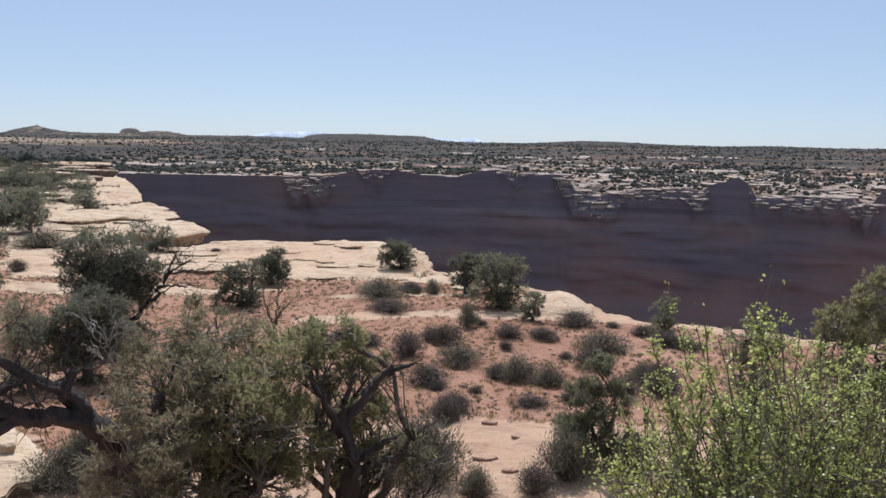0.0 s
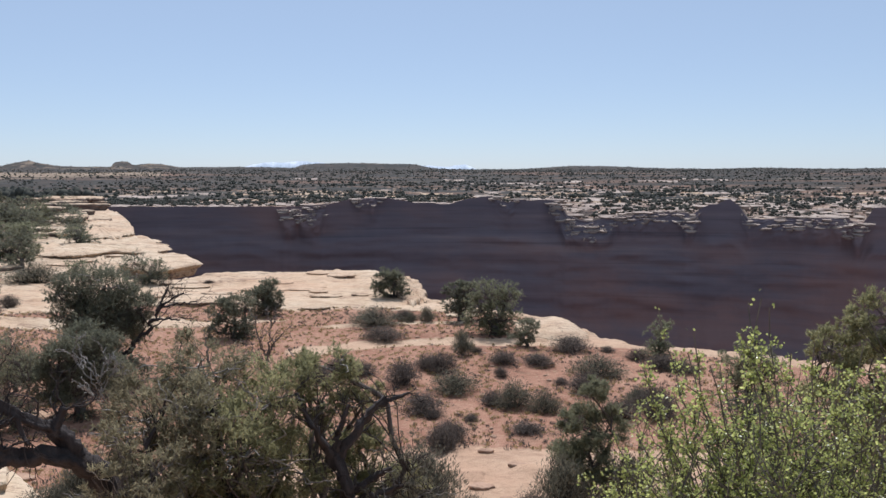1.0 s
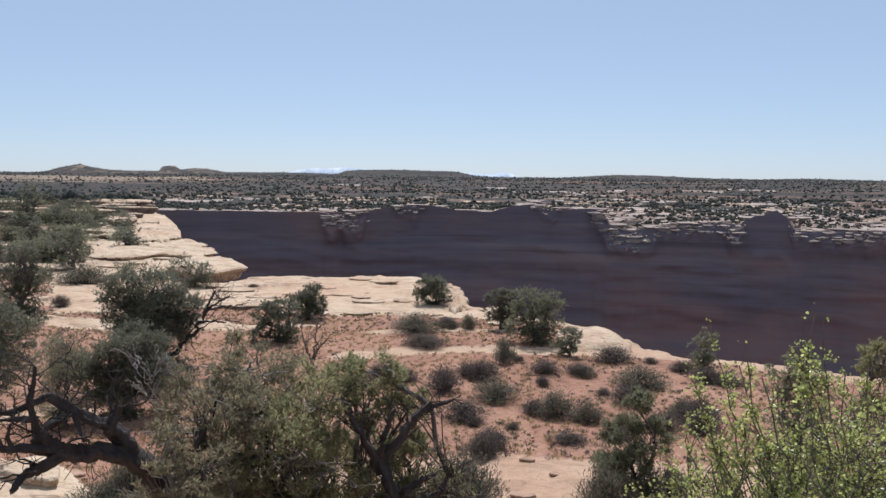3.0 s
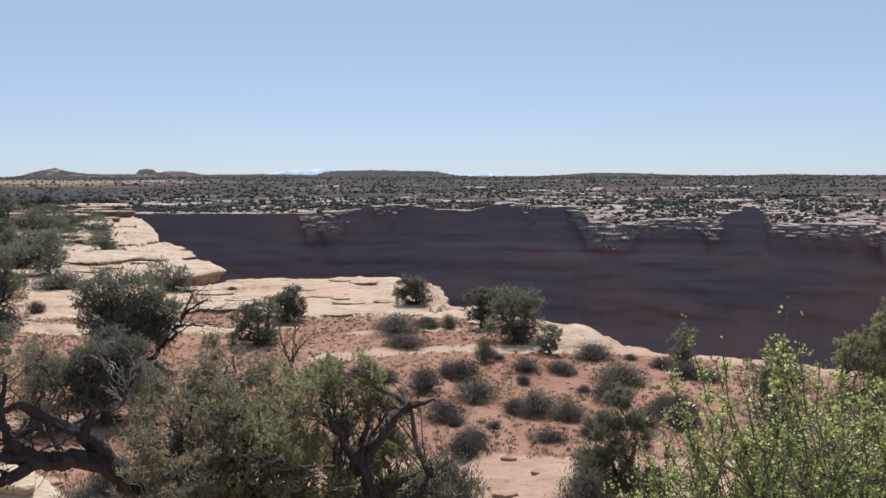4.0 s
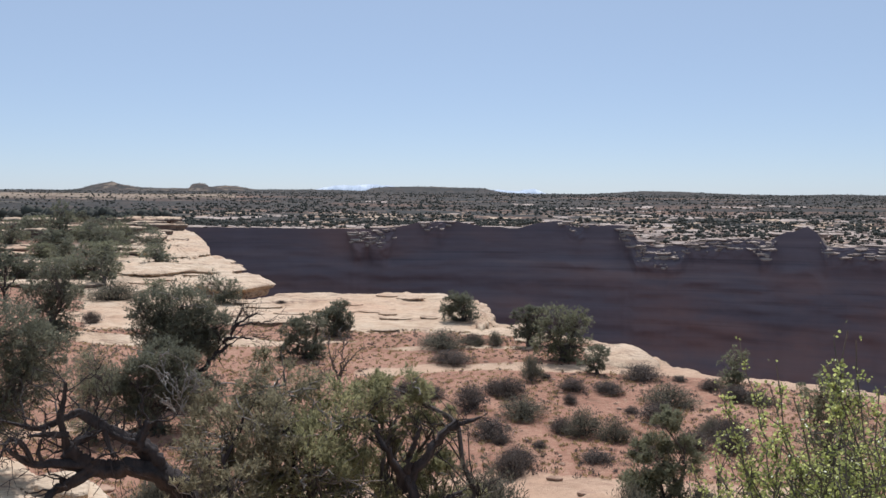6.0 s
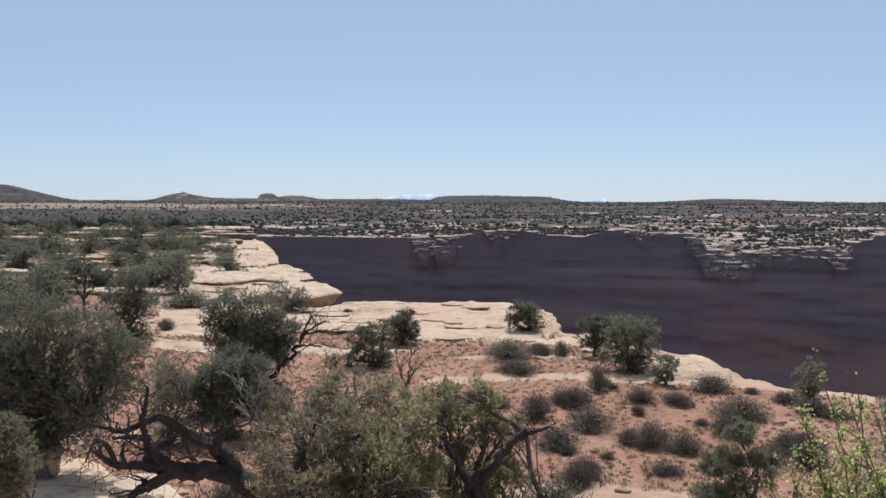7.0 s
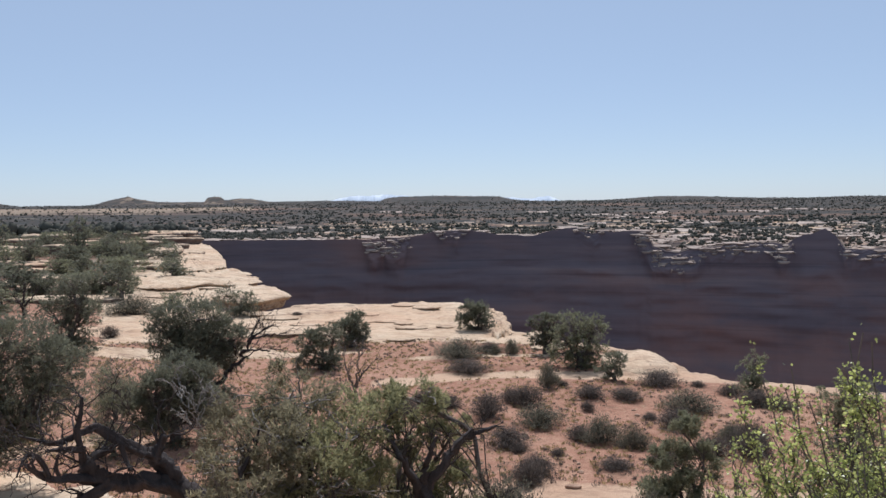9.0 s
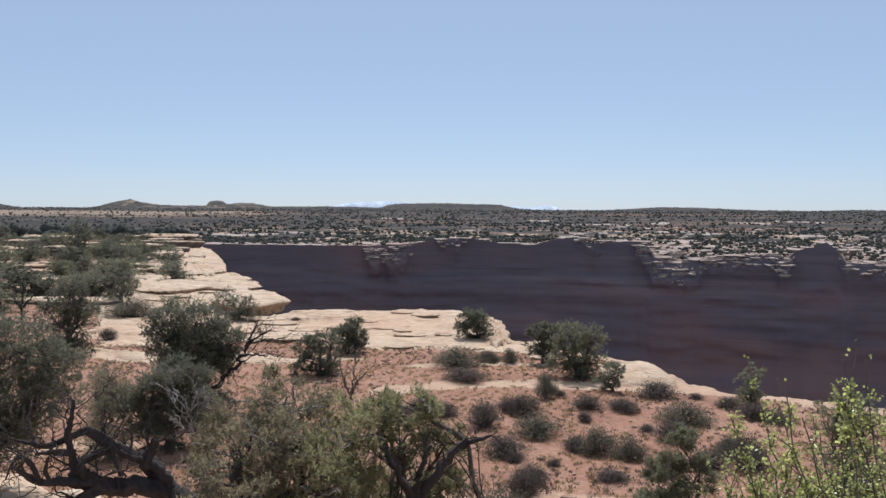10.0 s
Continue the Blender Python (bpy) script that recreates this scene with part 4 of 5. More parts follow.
juniper((-8.46, 20.31), [(0.07, 0.03, -2.57, 0.77, 0.50), (-0.44, -0.19, -3.03, 0.68, 0.56), (0.42, 0.17, -3.04, 0.74, 0.62), (-0.73, -0.32, -3.48, 0.56, 0.51), (0.13, 0.05, -3.75, 0.89, 0.67)], 19, 0.12, 44000, 0.065, 0.024, JUNIPER_DARK, BARK, "juniper_tree", "dense dark juniper behind dead branches", 22, 0.21, 8)
juniper((-9.59, 19.24), [(0.06, 0.03, -2.70, 0.46, 0.55), (-0.03, -0.01, -3.25, 0.46, 0.52)], 20, 0.06, 5000, 0.07, 0.017, JUNIPER, BARK, "juniper_bush", "small olive juniper bush", 20, 0.24, 2)
juniper((-11.09, 22.41), [(0.08, 0.03, -3.00, 0.54, 0.42), (-0.19, -0.10, -3.19, 0.50, 0.42)], 21, 0.06, 5000, 0.07, 0.017, JUNIPER_DARK, BARK, "juniper_bush", "small dark juniper bush on red soil", 20, 0.24, 2)
juniper((2.88, 15.23), [(-0.01, 0.00, -2.50, 0.36, 0.42), (-0.20, 0.04, -3.09, 0.45, 0.45), (0.26, -0.05, -3.12, 0.43, 0.45), (0.02, 0.00, -3.72, 0.65, 0.54), (0.48, -0.10, -3.96, 0.54, 0.49), (-0.49, 0.08, -3.86, 0.43, 0.43)], 22, 0.08, 56000, 0.048, 0.016, JUNIPER, BARK, "juniper_tree", "dense small green juniper on slickrock", 18, 0.215, 4)
juniper((5.83, 11.06), [(-0.50, 0.25, -0.79, 0.35, 0.33), (0.07, -0.04, -0.41, 0.48, 0.40), (-0.08, 0.04, -1.13, 0.63, 0.49), (0.43, -0.24, -0.76, 0.55, 0.67), (-0.37, 0.19, -1.56, 0.51, 0.51), (0.19, -0.11, -1.87, 0.77, 0.68), (-0.20, 0.10, -2.64, 0.78, 0.61)], 23, 0.11, 115000, 0.052, 0.015, JUNIPER_OLIVE, BARK, "juniper_tree", "tall olive juniper behind a green ash shrub", 26, 0.215, 12)
juniper((6.36, 16.84), [(-0.19, 0.07, -2.20, 0.46, 0.34), (0.22, -0.09, -2.22, 0.42, 0.34), (-0.02, 0.01, -2.65, 0.61, 0.43), (0.06, -0.02, -3.23, 0.67, 0.49)], 24, 0.1, 20000, 0.055, 0.018, JUNIPER, BARK, "juniper_tree", "small dark juniper near the canyon rim", 18, 0.19, 3)
# trees on the slickrock and along the rim
juniper((-9.05, 23.84), [(-0.13, -0.05, -1.70, 0.98, 0.61), (-0.80, -0.32, -1.63, 0.68, 0.47), (0.47, 0.17, -2.22, 0.68, 0.68), (-0.44, -0.17, -2.36, 0.93, 0.59), (-1.20, -0.49, -1.83, 0.37, 0.47), (0.16, 0.06, -2.96, 0.77, 0.55), (0.86, 0.31, -2.31, 0.41, 0.37), (-0.59, -0.23, -2.93, 0.77, 0.51), (-0.81, -0.32, -2.46, 0.71, 0.48), (0.01, 0.00, -2.66, 1.02, 0.60), (0.62, 0.23, -2.84, 0.60, 0.48), (-0.30, -0.12, -3.41, 0.86, 0.43)], 31, 0.15, 66000, 0.07, 0.026, JUNIPER_DARK, BARK, "juniper_tree", "broad dark green juniper beside a dead tree", 22, 0.225, 8)
snag((-8.12, 23.65), [((-0.60, -0.22, -3.69), (0.48, 0.15, -2.25), 1.00), ((0.48, 0.15, -2.25), (1.10, 0.34, -1.85), 0.50), ((0.40, 0.13, -2.33), (0.71, 0.23, -1.68), 0.50), ((0.24, 0.08, -2.57), (1.33, 0.41, -2.60), 0.40), ((0.48, 0.15, -2.25), (1.44, 0.44, -2.10), 0.40)], 32, 0.085, "dead_juniper", "leaning grey dead juniper with bare branches", DARKWOOD, 9, 2, 0.4)
juniper((-7.03, 29.68), [(0.25, 0.06, -3.07, 0.57, 0.39), (-0.34, -0.08, -3.27, 0.51, 0.41), (0.05, 0.01, -3.70, 0.69, 0.37), (-0.48, -0.12, -4.04, 0.53, 0.31), (0.50, 0.11, -4.20, 0.53, 0.31)], 33, 0.09, 17000, 0.07, 0.028, JUNIPER_DARK, BARK, "juniper_tree", "leaning juniper with gaps in its crown", 17, 0.21, 4)
juniper((-6.65, 33.85), [(0.05, 0.01, -3.19, 0.55, 0.41), (-0.36, -0.07, -3.42, 0.46, 0.41), (0.27, 0.06, -3.65, 0.41, 0.41), (-0.07, -0.01, -3.88, 0.60, 0.28)], 34, 0.11, 16000, 0.07, 0.03, JUNIPER_DARK, BARK, "juniper_tree", "round dark juniper on pale slickrock", 20, 0.23, 0)
juniper((-1.74, 37.96), [(-0.44, -0.02, -3.27, 0.55, 0.45), (0.06, 0.00, -3.39, 0.55, 0.50), (-0.68, -0.04, -3.78, 0.45, 0.40), (0.18, 0.01, -3.96, 0.56, 0.35)], 35, 0.1, 15000, 0.075, 0.03, JUNIPER_DARK, BARK, "juniper_tree", "round dark juniper at the canyon rim", 18, 0.23, 2)
juniper((1.10, 32.48), [(-0.29, 0.01, -3.00, 0.48, 0.43), (0.19, -0.01, -3.03, 0.43, 0.52), (-0.37, 0.01, -3.58, 0.43, 0.48), (0.13, 0.00, -3.73, 0.43, 0.48)], 36, 0.12, 12000, 0.07, 0.03, JUNIPER_DARK, BARK, "juniper_tree", "upright dark juniper at the canyon rim", 14, 0.19, 0)
juniper((2.06, 29.93), [(-0.21, 0.01, -2.75, 0.70, 0.52), (0.45, -0.03, -2.82, 0.60, 0.52), (-0.49, 0.03, -3.15, 0.60, 0.44), (0.18, -0.01, -3.52, 0.72, 0.48), (-0.01, 0.00, -3.95, 0.68, 0.32), (-0.61, 0.04, -3.74, 0.52, 0.36), (0.59, -0.05, -3.69, 0.52, 0.40), (0.28, -0.02, -4.00, 0.68, 0.28)], 37, 0.11, 19000, 0.07, 0.026, JUNIPER, BARK, "juniper_tree", "broad olive-green juniper at the canyon rim", 18, 0.19, 6)
juniper((3.06, 27.83), [(-0.01, 0.00, -3.67, 0.45, 0.37), (-0.18, 0.02, -3.97, 0.45, 0.26)], 38, 0.06, 4000, 0.085, 0.024, JUNIPER_DARK, BARK, "juniper_bush", "small dark juniper bush at the rim", 12, 0.21, 3)
juniper((6.95, 26.09), [(-0.02, 0.01, -3.25, 0.40, 0.32), (-0.05, 0.01, -3.63, 0.43, 0.25)], 39, 0.05, 4000, 0.085, 0.024, JUNIPER, BARK, "juniper_bush", "round green juniper bush at the rim", 12, 0.21, 0)
juniper((-17.69, 32.50), [(0.06, 0.03, -1.52, 0.83, 0.49), (-0.23, -0.13, -2.20, 0.98, 0.59), (0.34, 0.18, -2.57, 0.83, 0.64), (-0.62, -0.35, -2.76, 0.74, 0.59), (0.08, 0.04, -3.19, 0.98, 0.49)], 40, 0.16, 24000, 0.08, 0.034, JUNIPER_DARK, BARK, "juniper_tree", "tall dark juniper at the edge of slickrock", 20, 0.22, 3)
snag((-21.78, 35.91), [((0.05, 0.03, -3.82), (0.03, 0.02, -2.40), 1.00), ((0.02, 0.02, -2.91), (-0.33, -0.20, -2.25), 0.60), ((0.03, 0.02, -2.78), (0.49, 0.30, -2.03), 0.60), ((0.03, 0.02, -2.65), (0.08, 0.05, -1.75), 0.60)], 41, 0.08, "dead_juniper", "bare grey dead juniper among green ones", DARKWOOD, 5, 2, 0.45)
juniper((-14.83, 44.60), [(-0.67, -0.23, -3.29, 0.75, 0.50), (0.04, 0.01, -3.46, 0.68, 0.44), (0.47, 0.15, -3.72, 0.62, 0.31)], 42, 0.07, 5000, 0.12, 0.034, JUNIPER_DARK, BARK, "juniper_bush", "low juniper growing on a sandstone ledge", 18, 0.25, 2)

# scattered junipers, copies of a few grown ones
GROUP = "junipers on the left plateau"
grown = [
    juniper((-27.0, 33.0), [(0, 0, -2.72, 0.9, 0.6), (0.6, 0.1, -3.12, 0.7, 0.5), (-0.6, 0, -3.22, 0.7, 0.5), (0, -0.3, -3.52, 0.9, 0.4)], 51, 0.12, 3700, 0.14, 0.050, JUNIPER_DARK, BARK, "juniper_tree", "dark juniper among sandstone ledges", 20, 0.24, 0, GROUP),
    juniper((-31.5, 45.0), [(0, 0, -3.02, 1.0, 0.5), (0.8, 0.2, -3.32, 0.7, 0.4), (-0.7, 0, -3.42, 0.6, 0.4)], 52, 0.12, 3100, 0.14, 0.050, JUNIPER, BARK, "juniper_tree", "spreading juniper among sandstone ledges", 20, 0.24, 0, GROUP),
    juniper((-24.0, 50.0), [(0, 0, -2.42, 0.7, 0.6), (0.2, 0.1, -3.12, 0.8, 0.6), (-0.2, 0, -3.72, 0.8, 0.4)], 53, 0.12, 3100, 0.14, 0.050, JUNIPER_DARK, BARK, "juniper_tree", "upright juniper among sandstone ledges", 20, 0.24, 0, GROUP),
]
spots = random.Random(5)
STANDING = [
    (-28.33, 42.99, 2.39, 2.04),
    (-27.03, 37.36, 3.36, 2.45),
    (-44.09, 64.30, 4.12, 2.31),
    (-43.90, 68.78, 3.23, 2.96),
    (-46.57, 78.25, 3.60, 2.40),
    (-35.27, 70.24, 1.87, 1.56),
    (-35.55, 74.48, 3.27, 2.45),
    (-39.41, 85.95, 2.49, 2.49),
    (-46.72, 87.80, 3.28, 3.93),
    (-38.35, 68.39, 2.07, 1.55),
    (-33.58, 46.47, 2.27, 1.52),
    (-59.11, 104.82, 3.96, 2.38),
    (-50.32, 106.33, 3.87, 1.94),
    (-67.10, 96.28, 5.41, 2.71),
    (-71.16, 110.95, 5.21, 3.04),
    (-62.41, 85.12, 4.17, 3.48),
    (-43.78, 88.30, 2.60, 1.95),
]
for k, (x, y, w, h) in enumerate(STANDING):
    copy_thing(grown[k % 2], pose(x, y, ground_z(x, y) - 0.03, 0, 0, spots.uniform(0, 360)) @ Matrix.Diagonal((w / 2.3, w / 2.3, h / 1.9, 1)))
for k in range(125):
    r, a = (spots.uniform(46, 155), spots.uniform(-37, -22.3)) if k < 85 else (spots.uniform(92, 140), spots.uniform(-38, -22.3))
    x, y = r * math.sin(radians(a)), r * math.cos(radians(a))
    s = spots.uniform(0.55, 1.15)
    copy_thing(grown[k % 3], pose(x, y, ground_z(x, y) - 0.03, 0, 0, spots.uniform(0, 360)) @ Matrix.Diagonal((s * 1.4, s * 1.4, s * 0.8, 1)))

# low brush on the red soil
kinds = [brush_mesh(61, BRUSH, DARKWOOD, 4600, 0.1, 60, 0.72), brush_mesh(62, BRUSH, DARKWOOD, 4200, 0.3, 60, 0.72), brush_mesh(63, SAGE, DARKWOOD, 4600, 0.1, 60, 0.72), brush_mesh(64, SAGE, DEAD, 2600, 1.0, 50, 0.75)]
WORDS = ["dark rounded blackbrush on red soil", "dark twiggy blackbrush on red soil", "grey-green rounded desert shrub on red soil", "spiky grey-green desert shrub"]
SHRUBS = [
    (-2.25, 31.93, 1.71, 0.73),
    (-1.75, 29.02, 1.21, 0.55),
    (-1.16, 32.59, 0.65, 0.52),
    (-0.27, 32.38, 0.52, 0.61),
    (-0.86, 23.14, 0.97, 0.86),
    (-2.10, 24.23, 0.74, 0.53),
    (-0.23, 24.96, 0.67, 0.57),
    (0.21, 24.62, 0.87, 0.73),
    (0.55, 22.37, 1.07, 0.64),
    (1.89, 23.97, 0.39, 0.39),
    (2.07, 25.35, 0.79, 0.45),
    (3.10, 25.31, 0.86, 0.45),
]
SHRUBS_TOO = [
    (4.65, 24.06, 1.23, 0.73),
    (4.39, 27.23, 1.19, 0.71),
    (2.00, 21.04, 0.87, 0.78),
    (2.72, 20.54, 0.74, 0.71),
    (-0.28, 20.42, 1.03, 0.64),
    (0.35, 18.46, 0.66, 0.61),
    (-0.02, 19.82, 0.35, 0.35),
    (2.08, 18.75, 0.70, 0.34),
    (4.04, 22.24, 0.92, 0.71),
    (6.28, 26.05, 0.65, 0.47),
    (6.72, 24.78, 0.90, 0.55),
    (7.21, 24.36, 0.79, 0.45),
    (4.38, 19.77, 0.72, 0.64),
    (5.27, 19.67, 0.73, 0.67),
    (-2.78, 24.54, 0.84, 0.60),
    (-3.31, 23.56, 0.81, 0.64),
    (0.90, 26.57, 0.61, 0.86),
]
SHRUBS_MORE = [
    (-20.79, 44.51, 2.47, 1.17),
    (-18.13, 36.46, 0.76, 0.70),
    (1.48, 21.20, 0.58, 0.44),
    (3.24, 19.06, 0.66, 0.53),
    (5.17, 21.32, 0.54, 0.39),
    (0.87, 19.70, 0.32, 0.22),
    (3.49, 23.15, 0.38, 0.25),
    (5.57, 27.19, 0.45, 0.26),
    (-1.80, 37.84, 0.50, 0.25),
    (-11.65, 44.07, 0.48, 0.24),
    (-0.90, 32.40, 0.56, 0.43),
    (1.34, 26.89, 0.36, 0.25),
]
SHRUBS_FORE = [
    (0.17, 17.88, 0.74, 0.62),
    (-0.11, 14.46, 1.13, 1.13),
    (-0.41, 14.73, 0.94, 1.04),
    (2.21, 14.41, 0.83, 0.98),
    (1.65, 13.82, 0.60, 0.60),
    (3.41, 14.64, 0.74, 0.85),
    (5.39, 20.40, 0.86, 0.72),
    (5.09, 20.91, 0.59, 0.59),
    (6.65, 17.01, 0.76, 0.63),
    (-6.27, 13.88, 1.29, 0.75),
    (-5.43, 13.86, 1.16, 0.63),
    (-6.00, 14.35, 0.98, 1.09),
    (-5.14, 14.09, 0.95, 0.95),
    (-11.64, 24.13, 0.90, 0.72),
    (-10.53, 24.11, 0.71, 0.53),
    (0.65, 13.72, 0.59, 0.59),
]
fine = [brush_mesh(65, BRUSH, DARKWOOD, 5200, 0.45, 90, 0.6), brush_mesh(66, SAGE, DARKWOOD, 5200, 0.6, 90, 0.6)]
pick = random.Random(9)
for k, (x, y, w, h) in enumerate(SHRUBS_FORE):
    brush(fine[k % 2], (x, y), w * 1.2, h, 100 + k, "desert_shrub", ("twiggy dark blackbrush on slickrock", "twiggy grey-green shrub on slickrock")[k % 2], "shrub", "shrubs on the slickrock")
for k, (x, y, w, h) in enumerate(SHRUBS + SHRUBS_TOO + SHRUBS_MORE):
    i = 3 if abs(h / w) > 1.05 and k < 40 else pick.choice((0, 0, 1, 2))
    brush(kinds[i], (x, y), w * 1.25, h * 0.98, k, "desert_shrub", WORDS[i], "shrub", "shrubs on the red soil")


def ash_shrub(at, sprigs, seed):
    """A broad shrub of many thin upright stems with round bright leaves."""
    rng = np.random.default_rng(seed)
    ob = empty("ash_shrub", (at[0], at[1], ground_z(*at) - 0.05))
    lv, lq, n, all_twigs = [], [], 0, []
    for k, (x, y, z, bare) in enumerate(sprigs):
        base = np.array((x, y, 0)) * 0.18 + rng.normal(0, 0.12, 3) * (1, 1, 0)
        p, r, s = bough(rng, base, (x, y, z), 0.008, 0.0035, 14, 0.04 if bare > 0.5 else 0.12, 0.022, 5)
        part("stem", quad_mesh("stem", *tube(p, r, s), TWIG, True), ob)
        side_twigs, spots_ = [], []
        for _ in range(14):
            i = rng.integers(int(14 * bare), 13)
            w = rng.normal(0, 1, 3) + (0, 0, 0.9)
            w /= np.linalg.norm(w)
            q, rr, ss = bough(rng, p[i], p[i] + w * rng.uniform(0.15, 0.46) * (0.3 if bare > 0.5 else 1.0), 0.005, 0.0022, 6, 0.1, 0.03, 4)
            side_twigs.append(tube(q, rr, ss))
            spots_ += [q[j] + rng.normal(0, 0.012, 3) for j in (1, 2, 3, 4, 5, 5) for _ in (0, 1, 2)]
        spots_ += [p[j] + rng.normal(0, 0.015, 3) for j in range(int(14 * bare), 14) for _ in (0, 1)]
        all_twigs += side_twigs
        c = np.array(spots_)
        way = rng.normal(0, 1, c.shape) + (0, 0, 0.35)
        way /= np.linalg.norm(way, axis=1, keepdims=True)
        side = np.cross(way, rng.normal(0, 1, c.shape))
        side /= np.linalg.norm(side, axis=1, keepdims=True)
        face = np.cross(way, side)
        ln = rng.uniform(0.011, 0.026, (len(c), 1))
        b = c + way * 0.008
        pts = [b, b + way * ln * 0.35 + side * ln * 0.42 + face * ln * 0.1, b + way * ln * 0.75 + side * ln * 0.34 + face * ln * 0.12, b + way * ln,
               b + way * ln * 0.75 - side * ln * 0.34 + face * ln * 0.12, b + way * ln * 0.35 - side * ln * 0.42 + face * ln * 0.1]
        lv.append(np.stack(pts, 1).reshape(-1, 3))
        o = np.arange(len(c))[:, None] * 6 + n
        lq.append(np.concatenate([o + (0, 1, 2, 3), o + (0, 3, 4, 5)]))
        n += 6 * len(c)
    tagged(part("twigwork", quad_mesh("twigwork", *join(all_twigs), TWIG, True), ob), kind="stuff")
    tagged(part("leafage", quad_mesh("leafage", np.concatenate(lv), np.concatenate(lq), ASH_LEAF), ob, "small round bright green spring leaves"), kind="stuff")
    return tagged(ob, "bright green single-leaf ash shrub with thin upright stems", "shrub")


def sprigs_for(seed, wide, count, tops):
    rng = random.Random(seed)
    out = []
    for _ in range(count):
        u, v = rng.uniform(-1, 1), rng.uniform(-1, 1)
        lo, hi = tops
        z = (lo + (hi - lo) * (1 - u * u * (0.9 if u < 0 else 0.2))) * rng.uniform(0.5, 1.0)
        out.append((u * wide, v * wide * 0.7, z, 0.35))
    return out


ASH_AT = (2.18, 5.16)
TALL = [(-0.73, 0.25, 0.71, 0.62), (-0.61, -0.1, 0.62, 0.62), (-0.26, -0.22, 0.85, 0.62), (-0.29, -0.1, 0.78, 0.62), (-0.22, -0.24, 0.8, 0.62), (-0.61, 0.01, 0.48, 0.62), (-0.39, -0.28, 0.67, 0.62), (-0.03, -0.42, 0.63, 0.62), (-0.87, 0.18, 0.44, 0.62), (0.28, -0.35, 0.6, 0.62), (0.37, -0.51, 0.59, 0.62), (-0.61, -0.41, 0.5, 0.62), (-0.85, -0.03, 0.27, 0.62), (-0.22, -0.56, 0.6, 0.62), (0.04, -0.57, 0.53, 0.62), (0.53, -0.38, 0.42, 0.62), (-1.0, 0.11, -0.21, 0.62), (-1.15, 0.04, -0.36, 0.62), (-0.87, 0.18, -0.08, 0.62), (-0.82, -0.14, 0.09, 0.62), (-1.09, -0.18, -0.35, 0.62), (-0.96, -0.31, -0.13, 0.62), (-0.73, -0.17, 0.24, 0.62)]
foot = ground_z(*ASH_AT) - 0.05
ash_shrub(ASH_AT, [(x, y, z - foot, b) for x, y, z, b in TALL] + sprigs_for(3, 1.2, 225, (1.05, 2.08)), 71)


# stones and dry tufts on the soil
def scatter(count, seed, near, far, a0, a1):
    rg = np.random.default_rng(seed)
    a, r = np.radians(rg.uniform(a0, a1, count * 3)), np.sqrt(rg.uniform(near * near, far * far, count * 3))
    x, y = r * np.sin(a), r * np.cos(a)
    keep = (rockness(x, y) < 0.75) & (fbm(x / 3, y / 3, 3, seed) > -0.25) & (r < rim_radius(np.degrees(a)) - 0.6)
    x, y = x[keep][:count], y[keep][:count]
    return np.column_stack([x, y, near_height(x, y)])


def tuft_cloud(name, places, seed, material, high, label):
    rg = np.random.default_rng(seed)
    k = 14
    c = np.repeat(places, k, axis=0) + rg.normal(0, 1, (len(places) * k, 3)) * (high * 0.45, high * 0.45, 0.0)
    size = np.repeat(rg.uniform(0.5, 1.4, (len(places), 1)), k, axis=0)
    c[:, :2] = np.repeat(places[:, :2], k, axis=0) + (c[:, :2] - np.repeat(places[:, :2], k, axis=0)) * size
    way = rg.normal(0, 0.55, c.shape) + (0, 0, 1)
    v, q = blades(rg, c, way, high, 0.02)
    return tagged(new(name, quad_mesh(name, v, q, material)), label, "grass", kind="stuff")


def stone_cloud(name, places, seed, label):
    rg = np.random.default_rng(seed)
    n = 6
    ang = np.arange(n) / n * 2 * math.pi
    pieces = []
    for p in places:
        s = 0.02 + 0.075 * rg.uniform() ** 4
        rad = rg.uniform(0.7, 1.3, n)
        lv = [np.column_stack([p[0] + s * k * rad * np.cos(ang), p[1] + s * k * 0.8 * rad * np.sin(ang), np.full(n, p[2] + zz * s) + rg.normal(0, 0.05 * s, n)]) for zz, k in ((-0.3, 0.9), (0.15, 1.0), (0.5, 0.7), (0.6, 0.15))]
        pieces.append((np.concatenate(lv), grid_quads(4, n, True)))
    return tagged(new(name, quad_mesh(name, *join(pieces), TAN_STONE)), label, "stones", kind="stuff")


tuft_cloud("dry_grass", scatter(5200, 81, 13, 42, -40, 28), 82, STRAW, 0.075, "short straw-coloured grass tufts on red soil")
tuft_cloud("low_scrub", scatter(3200, 83, 13, 44, -40, 28), 84, BRUSH, 0.075, "small dark scrub tufts on red soil")
stone_cloud("loose_stones", scatter(2000, 85, 12, 36, -40, 28), 86, "loose sandstone chips on red soil")


